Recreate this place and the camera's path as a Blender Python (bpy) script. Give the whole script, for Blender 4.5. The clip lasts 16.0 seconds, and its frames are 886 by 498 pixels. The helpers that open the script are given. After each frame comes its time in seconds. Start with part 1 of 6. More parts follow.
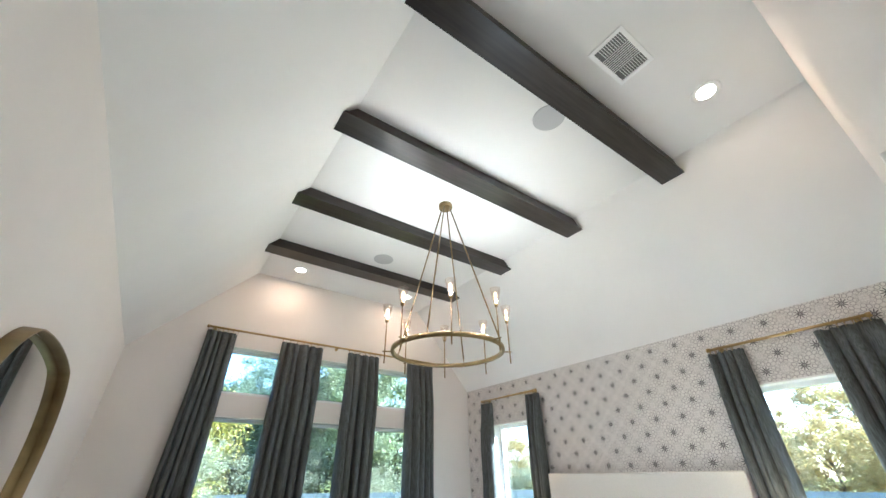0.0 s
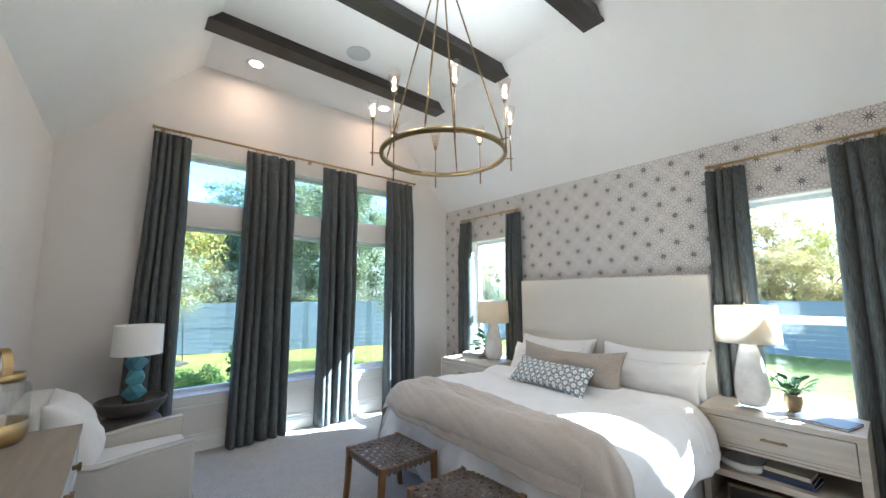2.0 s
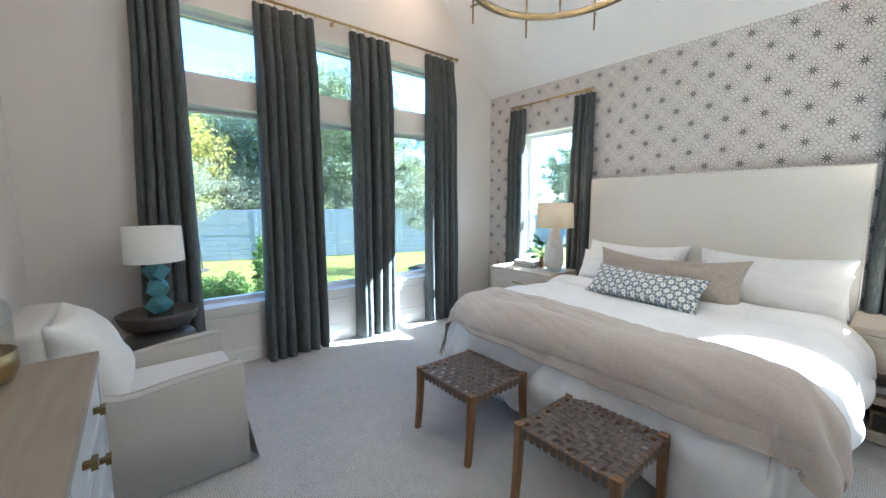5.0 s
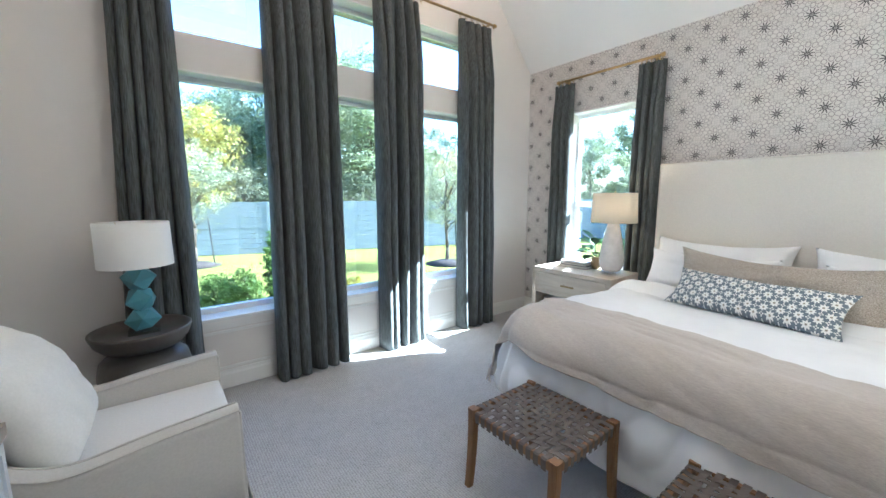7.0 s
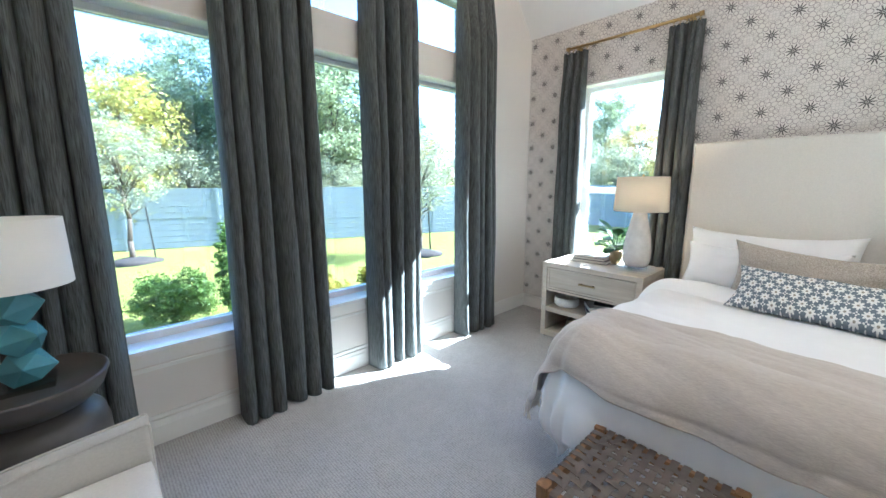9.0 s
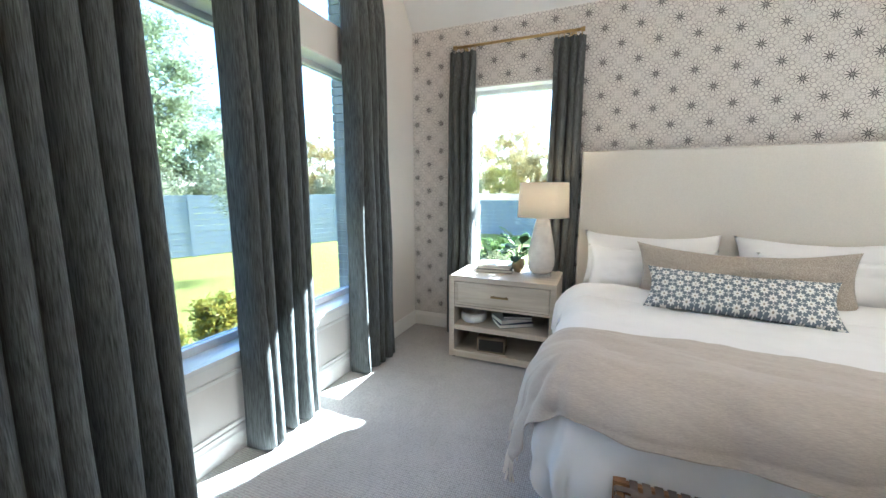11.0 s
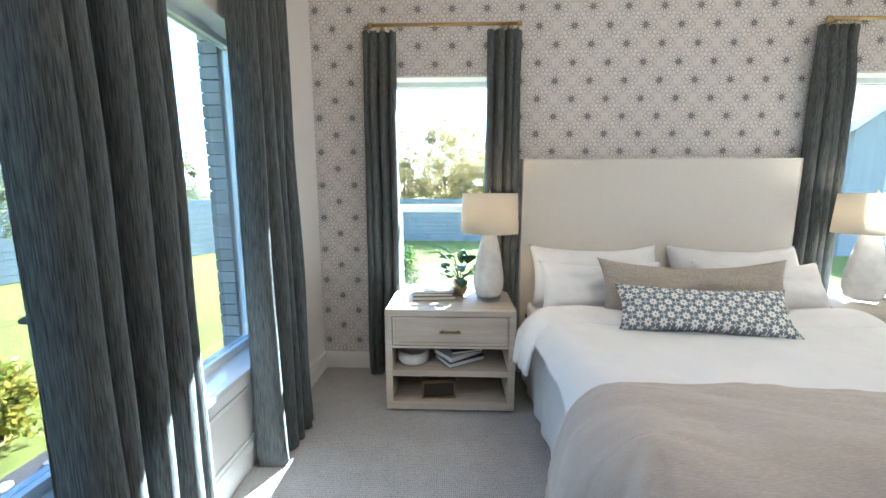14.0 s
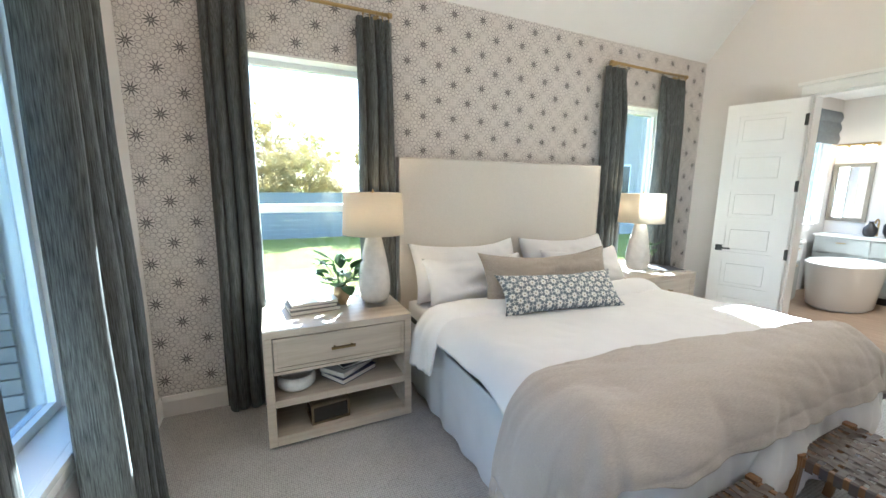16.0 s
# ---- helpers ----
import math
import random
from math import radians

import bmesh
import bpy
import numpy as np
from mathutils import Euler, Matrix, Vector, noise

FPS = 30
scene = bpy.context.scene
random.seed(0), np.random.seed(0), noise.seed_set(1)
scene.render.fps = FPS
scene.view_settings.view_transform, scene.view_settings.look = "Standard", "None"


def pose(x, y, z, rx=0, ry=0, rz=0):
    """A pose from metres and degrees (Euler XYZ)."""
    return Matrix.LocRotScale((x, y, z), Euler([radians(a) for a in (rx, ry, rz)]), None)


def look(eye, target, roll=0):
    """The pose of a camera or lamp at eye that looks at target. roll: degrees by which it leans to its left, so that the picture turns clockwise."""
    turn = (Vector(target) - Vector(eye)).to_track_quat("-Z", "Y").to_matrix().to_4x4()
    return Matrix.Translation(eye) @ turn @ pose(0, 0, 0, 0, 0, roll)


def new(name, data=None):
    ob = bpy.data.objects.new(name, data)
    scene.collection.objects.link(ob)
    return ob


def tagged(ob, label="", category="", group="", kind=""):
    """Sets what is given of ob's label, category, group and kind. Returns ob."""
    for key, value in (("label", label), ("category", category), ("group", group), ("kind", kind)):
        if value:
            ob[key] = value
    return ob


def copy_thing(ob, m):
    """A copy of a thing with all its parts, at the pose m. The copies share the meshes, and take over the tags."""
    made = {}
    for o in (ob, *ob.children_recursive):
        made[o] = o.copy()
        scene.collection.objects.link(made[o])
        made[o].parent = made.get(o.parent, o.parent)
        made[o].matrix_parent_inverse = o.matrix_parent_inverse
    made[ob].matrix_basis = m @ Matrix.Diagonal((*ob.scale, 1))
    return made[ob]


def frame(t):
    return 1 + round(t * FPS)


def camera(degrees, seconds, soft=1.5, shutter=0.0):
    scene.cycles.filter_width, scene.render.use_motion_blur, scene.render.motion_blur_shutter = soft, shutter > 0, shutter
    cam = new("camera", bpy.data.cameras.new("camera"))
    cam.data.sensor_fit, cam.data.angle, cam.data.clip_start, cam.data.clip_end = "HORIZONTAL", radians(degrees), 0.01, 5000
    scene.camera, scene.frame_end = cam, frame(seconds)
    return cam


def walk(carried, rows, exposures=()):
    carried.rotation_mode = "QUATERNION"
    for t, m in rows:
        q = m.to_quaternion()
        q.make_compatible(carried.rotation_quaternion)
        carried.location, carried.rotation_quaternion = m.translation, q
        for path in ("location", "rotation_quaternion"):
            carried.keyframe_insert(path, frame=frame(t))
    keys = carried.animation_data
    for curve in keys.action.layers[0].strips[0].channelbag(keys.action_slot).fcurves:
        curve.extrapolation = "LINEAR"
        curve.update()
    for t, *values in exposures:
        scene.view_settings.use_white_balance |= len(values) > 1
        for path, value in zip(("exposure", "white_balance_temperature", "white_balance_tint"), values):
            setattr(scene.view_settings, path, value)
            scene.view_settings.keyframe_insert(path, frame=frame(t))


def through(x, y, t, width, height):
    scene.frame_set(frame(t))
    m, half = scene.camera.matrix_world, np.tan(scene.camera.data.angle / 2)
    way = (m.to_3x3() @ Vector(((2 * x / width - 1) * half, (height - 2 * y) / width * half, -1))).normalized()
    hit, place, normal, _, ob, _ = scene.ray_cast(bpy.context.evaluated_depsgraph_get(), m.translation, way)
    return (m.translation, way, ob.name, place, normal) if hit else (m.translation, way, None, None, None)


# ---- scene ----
cam = camera(99.4, 16.0)
PATH = [
    (0, (-4.068, -5.125, 1.695), (-3.084, -3.728, 2.735), -0.5),
    (0.5, (-4.017, -4.993, 1.68), (-2.983, -3.541, 2.587), -0.3),
    (1, (-3.994, -4.877, 1.665), (-2.934, -3.337, 2.374), -0.4),
    (1.5, (-3.986, -4.785, 1.606), (-2.863, -3.204, 2.093), -0.4),
    (2, (-3.998, -4.669, 1.574), (-2.718, -3.15, 1.807), -0.3),
    (2.5, (-4.041, -4.567, 1.538), (-2.73, -3.058, 1.603), -0.3),
    (3, (-4.029, -4.464, 1.506), (-2.741, -2.937, 1.413), -0.3),
    (3.5, (-3.99, -4.309, 1.481), (-2.737, -2.759, 1.313), -0.3),
    (4, (-3.993, -4.166, 1.48), (-2.765, -2.61, 1.214), -0.4),
    (4.5, (-3.985, -3.961, 1.481), (-2.744, -2.41, 1.243), -0.3),
    (5, (-3.962, -3.789, 1.471), (-2.707, -2.251, 1.228), -0.2),
    (7.5, (-3.723, -2.996, 1.449), (-2.528, -1.419, 1.156), -0.2),
    (8, (-3.691, -2.816, 1.443), (-2.485, -1.25, 1.137), -0.1),
    (10.5, (-3.526, -1.93, 1.426), (-1.806, -0.971, 1.074), 0.0),
    (11, (-3.482, -1.753, 1.406), (-1.654, -1.002, 1.099), 0.1),
    (11.5, (-3.383, -1.661, 1.394), (-1.493, -1.067, 1.116), 0.1),
    (12, (-3.224, -1.6, 1.431), (-1.319, -1.04, 1.189), 0.0),
    (12.5, (-3.133, -1.513, 1.435), (-1.223, -0.971, 1.196), 0.0),
    (13, (-3.101, -1.363, 1.444), (-1.163, -0.943, 1.188), 0.1),
    (13.5, (-3.089, -1.217, 1.441), (-1.115, -1.033, 1.177), 0.2),
    (14, (-3.007, -1.109, 1.466), (-1.03, -1.041, 1.175), -0.0),
    (14.5, (-2.893, -0.99, 1.471), (-0.915, -1.136, 1.208), 0.0),
    (15, (-2.828, -0.921, 1.483), (-0.875, -1.264, 1.226), 0.2),
    (15.5, (-2.798, -0.82, 1.484), (-0.909, -1.399, 1.172), 0.3),
    (16, (-2.816, -0.713, 1.504), (-1.027, -1.548, 1.182), 0.6),
]
walk(cam, [(t, look(eye, target, roll)) for t, eye, target, roll in PATH], [(0, 4.45, 5000, -2), (1.5, 4.28, 4900, -2), (4, 4.34, 4860, -2), (8, 4.68, 4860, -2), (11, 4.52, 5110, -2), (13.5, 4.38, 5050, -2), (14.5, 4.5, 5080, -2), (16, 4.5, 5280, -2)])

# ---- light ----
world = bpy.data.worlds.new("sky")
scene.world = world
world.use_nodes = True
wn = world.node_tree.nodes
sky = wn.new("ShaderNodeTexSky")
sky.sky_type = "NISHITA"
sky.sun_disc = False
SUN_TRAVEL = Vector((-1.0, 0.47, -0.76)).normalized()
sky.sun_elevation = radians(34.5)
sky.sun_rotation = math.atan2(-SUN_TRAVEL.x, -SUN_TRAVEL.y)
world.node_tree.links.new(sky.outputs[0], wn["Background"].inputs[0])
wn["Background"].inputs[1].default_value = 0.12
sun = new("sun", bpy.data.lights.new("sun", "SUN"))
sun.data.energy = 3.9
sun.data.angle = radians(0.6)
sun.data.color = (1.0, 0.95, 0.87)
sun.rotation_euler = SUN_TRAVEL.to_track_quat("-Z", "Y").to_euler()


def disc_lamp(name, x, y, z, power, radius, color):
    ob = new(name, bpy.data.lights.new(name, "AREA"))
    ob.data.shape, ob.data.size, ob.data.energy, ob.data.color = "DISK", 2 * radius, power, color
    ob.location = (x, y, z)
    return ob


def point_lamp(name, x, y, z, power, radius, color):
    ob = new(name, bpy.data.lights.new(name, "POINT"))
    ob.data.shadow_soft_size, ob.data.energy, ob.data.color = radius, power, color
    ob.location = (x, y, z)
    return ob


SOFT = (1.0, 0.93, 0.86)


# ---- materials ----
class Net:
    """A node material written as expressions."""

    def __init__(self, name):
        self.m = bpy.data.materials.new(name)
        self.m.use_nodes = True
        self.t = self.m.node_tree
        self.b = self.t.nodes["Principled BSDF"]

    def add(self, kind):
        return self.t.nodes.new(kind)

    def link(self, a, b):
        self.t.links.new(a, b)

    def put(self, socket, value):
        if isinstance(value, bpy.types.NodeSocket):
            self.link(value, socket)
        else:
            socket.default_value = value

    def math(self, op, a, b=0.0, c=0.0):
        n = self.add("ShaderNodeMath")
        n.operation = op
        for s, v in zip(n.inputs, (a, b, c)):
            self.put(s, v)
        return n.outputs[0]

    def coord(self, kind="Object", scale=(1, 1, 1)):
        n, p = self.add("ShaderNodeTexCoord"), self.add("ShaderNodeMapping")
        self.link(n.outputs[kind], p.inputs[0])
        p.inputs["Scale"].default_value = scale
        return p.outputs[0]

    def noise(self, vec, scale, detail=3.0, rough=0.55, out=0):
        n = self.add("ShaderNodeTexNoise")
        self.link(vec, n.inputs["Vector"])
        n.inputs["Scale"].default_value, n.inputs["Detail"].default_value, n.inputs["Roughness"].default_value = scale, detail, rough
        return n.outputs[out]

    def ramp(self, fac, *stops):
        n = self.add("ShaderNodeValToRGB")
        self.link(fac, n.inputs[0])
        e = n.color_ramp.elements
        while len(e) < len(stops):
            e.new(0.5)
        for k, (p, c) in zip(e, stops):
            k.position, k.color = p, (*c, 1)
        return n.outputs[0]

    def mix(self, fac, a, b):
        n = self.add("ShaderNodeMix")
        n.data_type = "RGBA"
        self.put(n.inputs[0], fac)
        self.put(n.inputs[6], a if isinstance(a, bpy.types.NodeSocket) else (*a, 1))
        self.put(n.inputs[7], b if isinstance(b, bpy.types.NodeSocket) else (*b, 1))
        return n.outputs[2]

    def bump(self, height, strength, distance):
        n = self.add("ShaderNodeBump")
        n.inputs["Strength"].default_value, n.inputs["Distance"].default_value = strength, distance
        self.link(height, n.inputs["Height"])
        if self.b.inputs["Normal"].links:
            self.link(self.b.inputs["Normal"].links[0].from_socket, n.inputs["Normal"])
        self.link(n.outputs[0], self.b.inputs["Normal"])

    def base(self, value):
        self.put(self.b.inputs["Base Color"], value if isinstance(value, bpy.types.NodeSocket) else (*value, 1))

    def set(self, **k):
        for key, v in k.items():
            self.put(self.b.inputs[key.replace("_", " ").title().replace("Ior", "IOR")], v)


def plain(name, color, rough=0.6, vary=0.08, scale=3.0, bump=0.0, grain=200.0, metal=0.0, spec=0.5, sheen=0.0):
    """A surface of one colour with slow stains and fine grain."""
    n = Net(name)
    v = n.coord()
    slow = n.noise(v, scale, 4)
    fine = n.noise(v, grain, 2)
    lo = tuple(c * (1 - vary) for c in color)
    hi = tuple(min(1, c * (1 + vary)) for c in color)
    n.base(n.ramp(slow, (0.3, lo), (0.7, hi)))
    n.b.inputs["Roughness"].default_value = rough
    n.b.inputs["Metallic"].default_value = metal
    n.b.inputs["Specular IOR Level"].default_value = spec
    if sheen:
        n.b.inputs["Sheen Weight"].default_value = sheen
    if bump:
        n.bump(fine, bump, 0.002)
    return n.m


def wood(name, dark, light, rough=0.5, stretch=(1, 1, 14), scale=5.0, contrast=(0.35, 0.65)):
    """Straight-grained timber; the grain runs along the axis with the smallest stretch."""
    n = Net(name)
    v = n.coord("Object", stretch)
    g = n.noise(v, scale, 6, 0.65)
    w = n.noise(n.coord(), 2.5, 2)
    s = n.math("ADD", n.math("MULTIPLY", g, 0.75), n.math("MULTIPLY", w, 0.25))
    n.base(n.ramp(s, (contrast[0], dark), (contrast[1], light)))
    n.b.inputs["Roughness"].default_value = rough
    n.bump(g, 0.15, 0.002)
    return n.m


def cloth(name, color, rough=0.9, weave=900.0, slub=None, vary=0.1, bump=0.25, sheen=0.2, through=0.0):
    """Woven fabric: fine crossing threads over slow shade changes; slub streaks it along one axis."""
    n = Net(name)
    v = n.coord()
    a = n.noise(n.coord("Object", slub or (1, 1, 1)), 60.0 if slub else 6.0, 4)
    lo, hi = tuple(c * (1 - vary) for c in color), tuple(min(1, c * (1 + vary)) for c in color)
    n.base(n.ramp(a, (0.3, lo), (0.7, hi)))
    n.set(roughness=rough)
    n.b.inputs["Specular IOR Level"].default_value = 0.2
    n.b.inputs["Sheen Weight"].default_value = sheen
    n.bump(n.noise(v, weave, 1), bump, 0.001)
    if slub:
        n.bump(a, bump, 0.001)
    if through:
        t, m = n.add("ShaderNodeBsdfTranslucent"), n.add("ShaderNodeMixShader")
        t.inputs[0].default_value = (*[min(1, c * 2.2) for c in color], 1)
        m.inputs[0].default_value = through
        n.link(n.b.outputs[0], m.inputs[1])
        n.link(t.outputs[0], m.inputs[2])
        n.link(m.outputs[0], n.t.nodes["Material Output"].inputs[0])
    return n.m


def glow(name, color, strength):
    n = Net(name)
    n.base(color)
    n.b.inputs["Emission Color"].default_value = (*color, 1)
    n.b.inputs["Emission Strength"].default_value = strength
    return n.m


def pane_glass(name, gloss=0.05, tint=(1, 1, 1)):
    n = Net(name)
    t, g, m = n.add("ShaderNodeBsdfTransparent"), n.add("ShaderNodeBsdfGlossy"), n.add("ShaderNodeMixShader")
    t.inputs[0].default_value = (*tint, 1)
    g.inputs["Roughness"].default_value = 0.02
    m.inputs[0].default_value = gloss
    n.link(t.outputs[0], m.inputs[1])
    n.link(g.outputs[0], m.inputs[2])
    n.link(m.outputs[0], n.t.nodes["Material Output"].inputs[0])
    return n.m


def leaf(name, *colors):
    """Foliage: leaves that differ one from another, partly let light through."""
    n = Net(name)
    geo = n.add("ShaderNodeNewGeometry")
    c = n.ramp(geo.outputs["Random Per Island"], *[(i / max(1, len(colors) - 1), c) for i, c in enumerate(colors)])
    n.base(c)
    n.set(roughness=0.55)
    t, m = n.add("ShaderNodeBsdfTranslucent"), n.add("ShaderNodeMixShader")
    n.link(c, t.inputs[0])
    m.inputs[0].default_value = 0.5
    n.link(n.b.outputs[0], m.inputs[1])
    n.link(t.outputs[0], m.inputs[2])
    n.link(m.outputs[0], n.t.nodes["Material Output"].inputs[0])
    return n.m


def wallpaper_material():
    """Pale grey paper: dark many-pointed stars on a diagonal lattice, each ringed with petal outlines."""
    n = Net("wallpaper")
    sep = n.add("ShaderNodeSeparateXYZ")
    n.link(n.coord(), sep.inputs[0])
    y, z = sep.outputs[1], sep.outputs[2]
    P = 0.2575

    def cell(shift):
        u = n.math("ADD", n.math("DIVIDE", n.math("ADD", y, z), P), 0.7186 + shift)
        v = n.math("ADD", n.math("DIVIDE", n.math("SUBTRACT", y, z), P), 0.6182 + shift)
        a = n.math("SUBTRACT", n.math("FRACT", u), 0.5)
        b = n.math("SUBTRACT", n.math("FRACT", v), 0.5)
        py = n.math("MULTIPLY", n.math("ADD", a, b), P / 2)
        pz = n.math("MULTIPLY", n.math("SUBTRACT", a, b), P / 2)
        r = n.math("SQRT", n.math("ADD", n.math("MULTIPLY", py, py), n.math("MULTIPLY", pz, pz)))
        return r, n.math("ARCTAN2", pz, py)

    def soft(value, edge, width):
        """1 where value is under edge, 0 beyond edge + width."""
        s = n.add("ShaderNodeMapRange")
        n.put(s.inputs["Value"], value)
        s.inputs["From Min"].default_value, s.inputs["From Max"].default_value = edge, edge + width
        s.inputs["To Min"].default_value, s.inputs["To Max"].default_value = 1, 0
        return s.outputs[0]

    def petals(r, th, count, ring, radius_r, radius_t, width, turn=0.0):
        step = 2 * math.pi / count
        f = n.math("SUBTRACT", n.math("FRACT", n.math("ADD", n.math("DIVIDE", th, step), 0.5 + turn)), 0.5)
        t = n.math("DIVIDE", n.math("MULTIPLY", n.math("MULTIPLY", f, step), r), radius_t)
        q = n.math("DIVIDE", n.math("SUBTRACT", r, ring), radius_r)
        d = n.math("SQRT", n.math("ADD", n.math("MULTIPLY", t, t), n.math("MULTIPLY", q, q)))
        return soft(n.math("ABSOLUTE", n.math("SUBTRACT", d, 1.0)), width, width)

    r, th = cell(0.0)
    r2, th2 = cell(0.5)
    wave = n.math("MULTIPLY", n.math("ADD", n.math("COSINE", n.math("MULTIPLY", th, 10.0)), 1.0), 0.5)
    reach = n.math("ADD", 0.0135, n.math("MULTIPLY", n.math("POWER", wave, 1.8), 0.029))
    star = soft(n.math("SUBTRACT", r, reach), 0.0, 0.003)
    ring = soft(n.math("ABSOLUTE", n.math("SUBTRACT", r, 0.0060)), 0.0016, 0.0012)
    inner = petals(r, th, 10, 0.062, 0.0165, 0.0135, 0.10, 0.5)
    outer = n.math("MULTIPLY", petals(r, th, 10, 0.083, 0.0150, 0.0160, 0.09), 0.80)
    heart = n.math("MULTIPLY", petals(r2, th2, 4, 0.020, 0.0120, 0.0085, 0.12), 0.40)
    buds = n.math("MULTIPLY", petals(r2, th2, 8, 0.042, 0.0120, 0.0125, 0.10, 0.5), 0.55)
    lines = n.math("MAXIMUM", n.math("MAXIMUM", inner, outer), n.math("MAXIMUM", heart, buds))
    v = n.coord()
    paper = n.ramp(n.noise(v, 25, 4), (0.3, (0.655, 0.62, 0.59)), (0.7, (0.715, 0.68, 0.65)))
    col = n.mix(n.math("MULTIPLY", lines, 0.72), paper, (0.20, 0.18, 0.18))
    col = n.mix(n.math("MULTIPLY", star, 0.88), col, (0.055, 0.05, 0.055))
    col = n.mix(n.math("MULTIPLY", ring, 0.75), col, (0.52, 0.49, 0.47))
    n.base(col)
    n.set(roughness=0.75)
    n.b.inputs["Specular IOR Level"].default_value = 0.25
    n.bump(n.noise(v, 700, 1), 0.08, 0.001)
    return n.m


def motif_cloth():
    """Slate-blue cushion cloth with white zigzag-edged flowers on a diagonal lattice; local x along it, z up."""
    n = Net("flower_cloth")
    sep = n.add("ShaderNodeSeparateXYZ")
    n.link(n.coord("UV"), sep.inputs[0])
    x, z = sep.outputs[0], sep.outputs[1]
    P = 0.078

    def local(shift):
        u = n.math("ADD", n.math("DIVIDE", n.math("ADD", x, z), P), shift)
        v = n.math("ADD", n.math("DIVIDE", n.math("SUBTRACT", x, z), P), shift)
        a = n.math("SUBTRACT", n.math("FRACT", u), 0.5)
        b = n.math("SUBTRACT", n.math("FRACT", v), 0.5)
        px = n.math("MULTIPLY", n.math("ADD", a, b), P / 2)
        pz = n.math("MULTIPLY", n.math("SUBTRACT", a, b), P / 2)
        return n.math("SQRT", n.math("ADD", n.math("MULTIPLY", px, px), n.math("MULTIPLY", pz, pz))), n.math("ARCTAN2", pz, px)

    r, th = local(0.0)
    r2, th2 = local(0.5)
    pet = n.math("ADD", 0.0190, n.math("MULTIPLY", n.math("COSINE", n.math("MULTIPLY", th, 8.0)), 0.0046))
    flower = n.math("LESS_THAN", r, pet)
    core = n.math("LESS_THAN", r, 0.0055)
    pet2 = n.math("ADD", 0.0085, n.math("MULTIPLY", n.math("COSINE", n.math("MULTIPLY", th2, 4.0)), 0.0035))
    small = n.math("LESS_THAN", r2, pet2)
    dot = n.math("LESS_THAN", r2, 0.004)
    col = n.mix(n.noise(n.coord(), 300, 2), (0.13, 0.16, 0.19), (0.20, 0.23, 0.26))
    col = n.mix(flower, col, (0.80, 0.79, 0.75))
    col = n.mix(core, col, (0.30, 0.27, 0.22))
    col = n.mix(small, col, (0.80, 0.79, 0.75))
    col = n.mix(dot, col, (0.12, 0.14, 0.18))
    n.base(col)
    n.set(roughness=0.9)
    n.bump(n.noise(n.coord(), 900, 1), 0.3, 0.001)
    return n.m


def carpet_material():
    n = Net("carpet")
    v = n.coord()
    vor = n.add("ShaderNodeTexVoronoi")
    n.link(n.coord("Object", (1, 1.35, 1)), vor.inputs["Vector"])
    vor.inputs["Scale"].default_value = 76
    vor.inputs["Randomness"].default_value = 0.3
    slow = n.noise(v, 1.4, 4)
    mid = n.noise(v, 9, 3)
    tone = n.math("ADD", n.math("MULTIPLY", slow, 0.5), n.math("MULTIPLY", mid, 0.5))
    col = n.ramp(tone, (0.3, (0.47, 0.46, 0.45)), (0.7, (0.57, 0.56, 0.55)))
    # Shade in the gaps between loops is put into the colour.
    pit_shade = n.ramp(vor.outputs[0], (0.25, (1, 1, 1)), (0.8, (0.50, 0.495, 0.49)))
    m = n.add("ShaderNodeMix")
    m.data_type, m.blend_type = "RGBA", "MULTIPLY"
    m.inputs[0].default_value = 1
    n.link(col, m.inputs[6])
    n.link(pit_shade, m.inputs[7])
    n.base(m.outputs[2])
    n.set(roughness=0.97)
    n.b.inputs["Specular IOR Level"].default_value = 0.1
    n.bump(n.math("SUBTRACT", 1.0, vor.outputs[0]), 0.5, 0.004)
    n.bump(mid, 0.3, 0.01)
    return n.m


PAINT = plain("wall_paint", (0.74, 0.70, 0.665), 0.75, 0.02, 1.5, 0.06, 260, spec=0.25)
CEILING_PAINT = plain("ceiling_paint", (0.80, 0.79, 0.775), 0.85, 0.02, 1.5, 0.06, 260, spec=0.2)
TRIM_PAINT = plain("trim_paint", (0.80, 0.785, 0.76), 0.32, 0.02, 2.0, 0.03, 120)
VINYL = plain("window_vinyl", (0.82, 0.83, 0.83), 0.35, 0.02, 2.0)
WALLPAPER = wallpaper_material()
CARPET = carpet_material()
BEAM_WOOD = wood("beam_wood", (0.012, 0.0095, 0.008), (0.040, 0.032, 0.027), 0.28, (0.5, 9, 9), 4.0)
BRASS = plain("brushed_brass", (0.46, 0.33, 0.15), 0.33, 0.12, 12, 0.1, 400, metal=1)
OLD_BRASS = plain("aged_brass", (0.24, 0.175, 0.085), 0.42, 0.15, 10, 0.1, 400, metal=1)
CURTAIN = cloth("curtain_cloth", (0.092, 0.099, 0.098), 0.75, 700, (5, 5, 0.2), 0.8, 0.5, 0.10, 0.09)
GLASS = pane_glass("window_glass", 0.05, (0.57, 0.58, 0.60))
CLEAR = pane_glass("clear_glass", 0.10, (0.97, 0.97, 0.96))
LINEN = cloth("white_cotton", (0.83, 0.825, 0.83), 0.9, 1100, None, 0.02, 0.15, 0.1)
UPHOLSTERY = cloth("cream_linen", (0.72, 0.685, 0.63), 0.9, 800, (2, 2, 2), 0.04, 0.25, 0.15)
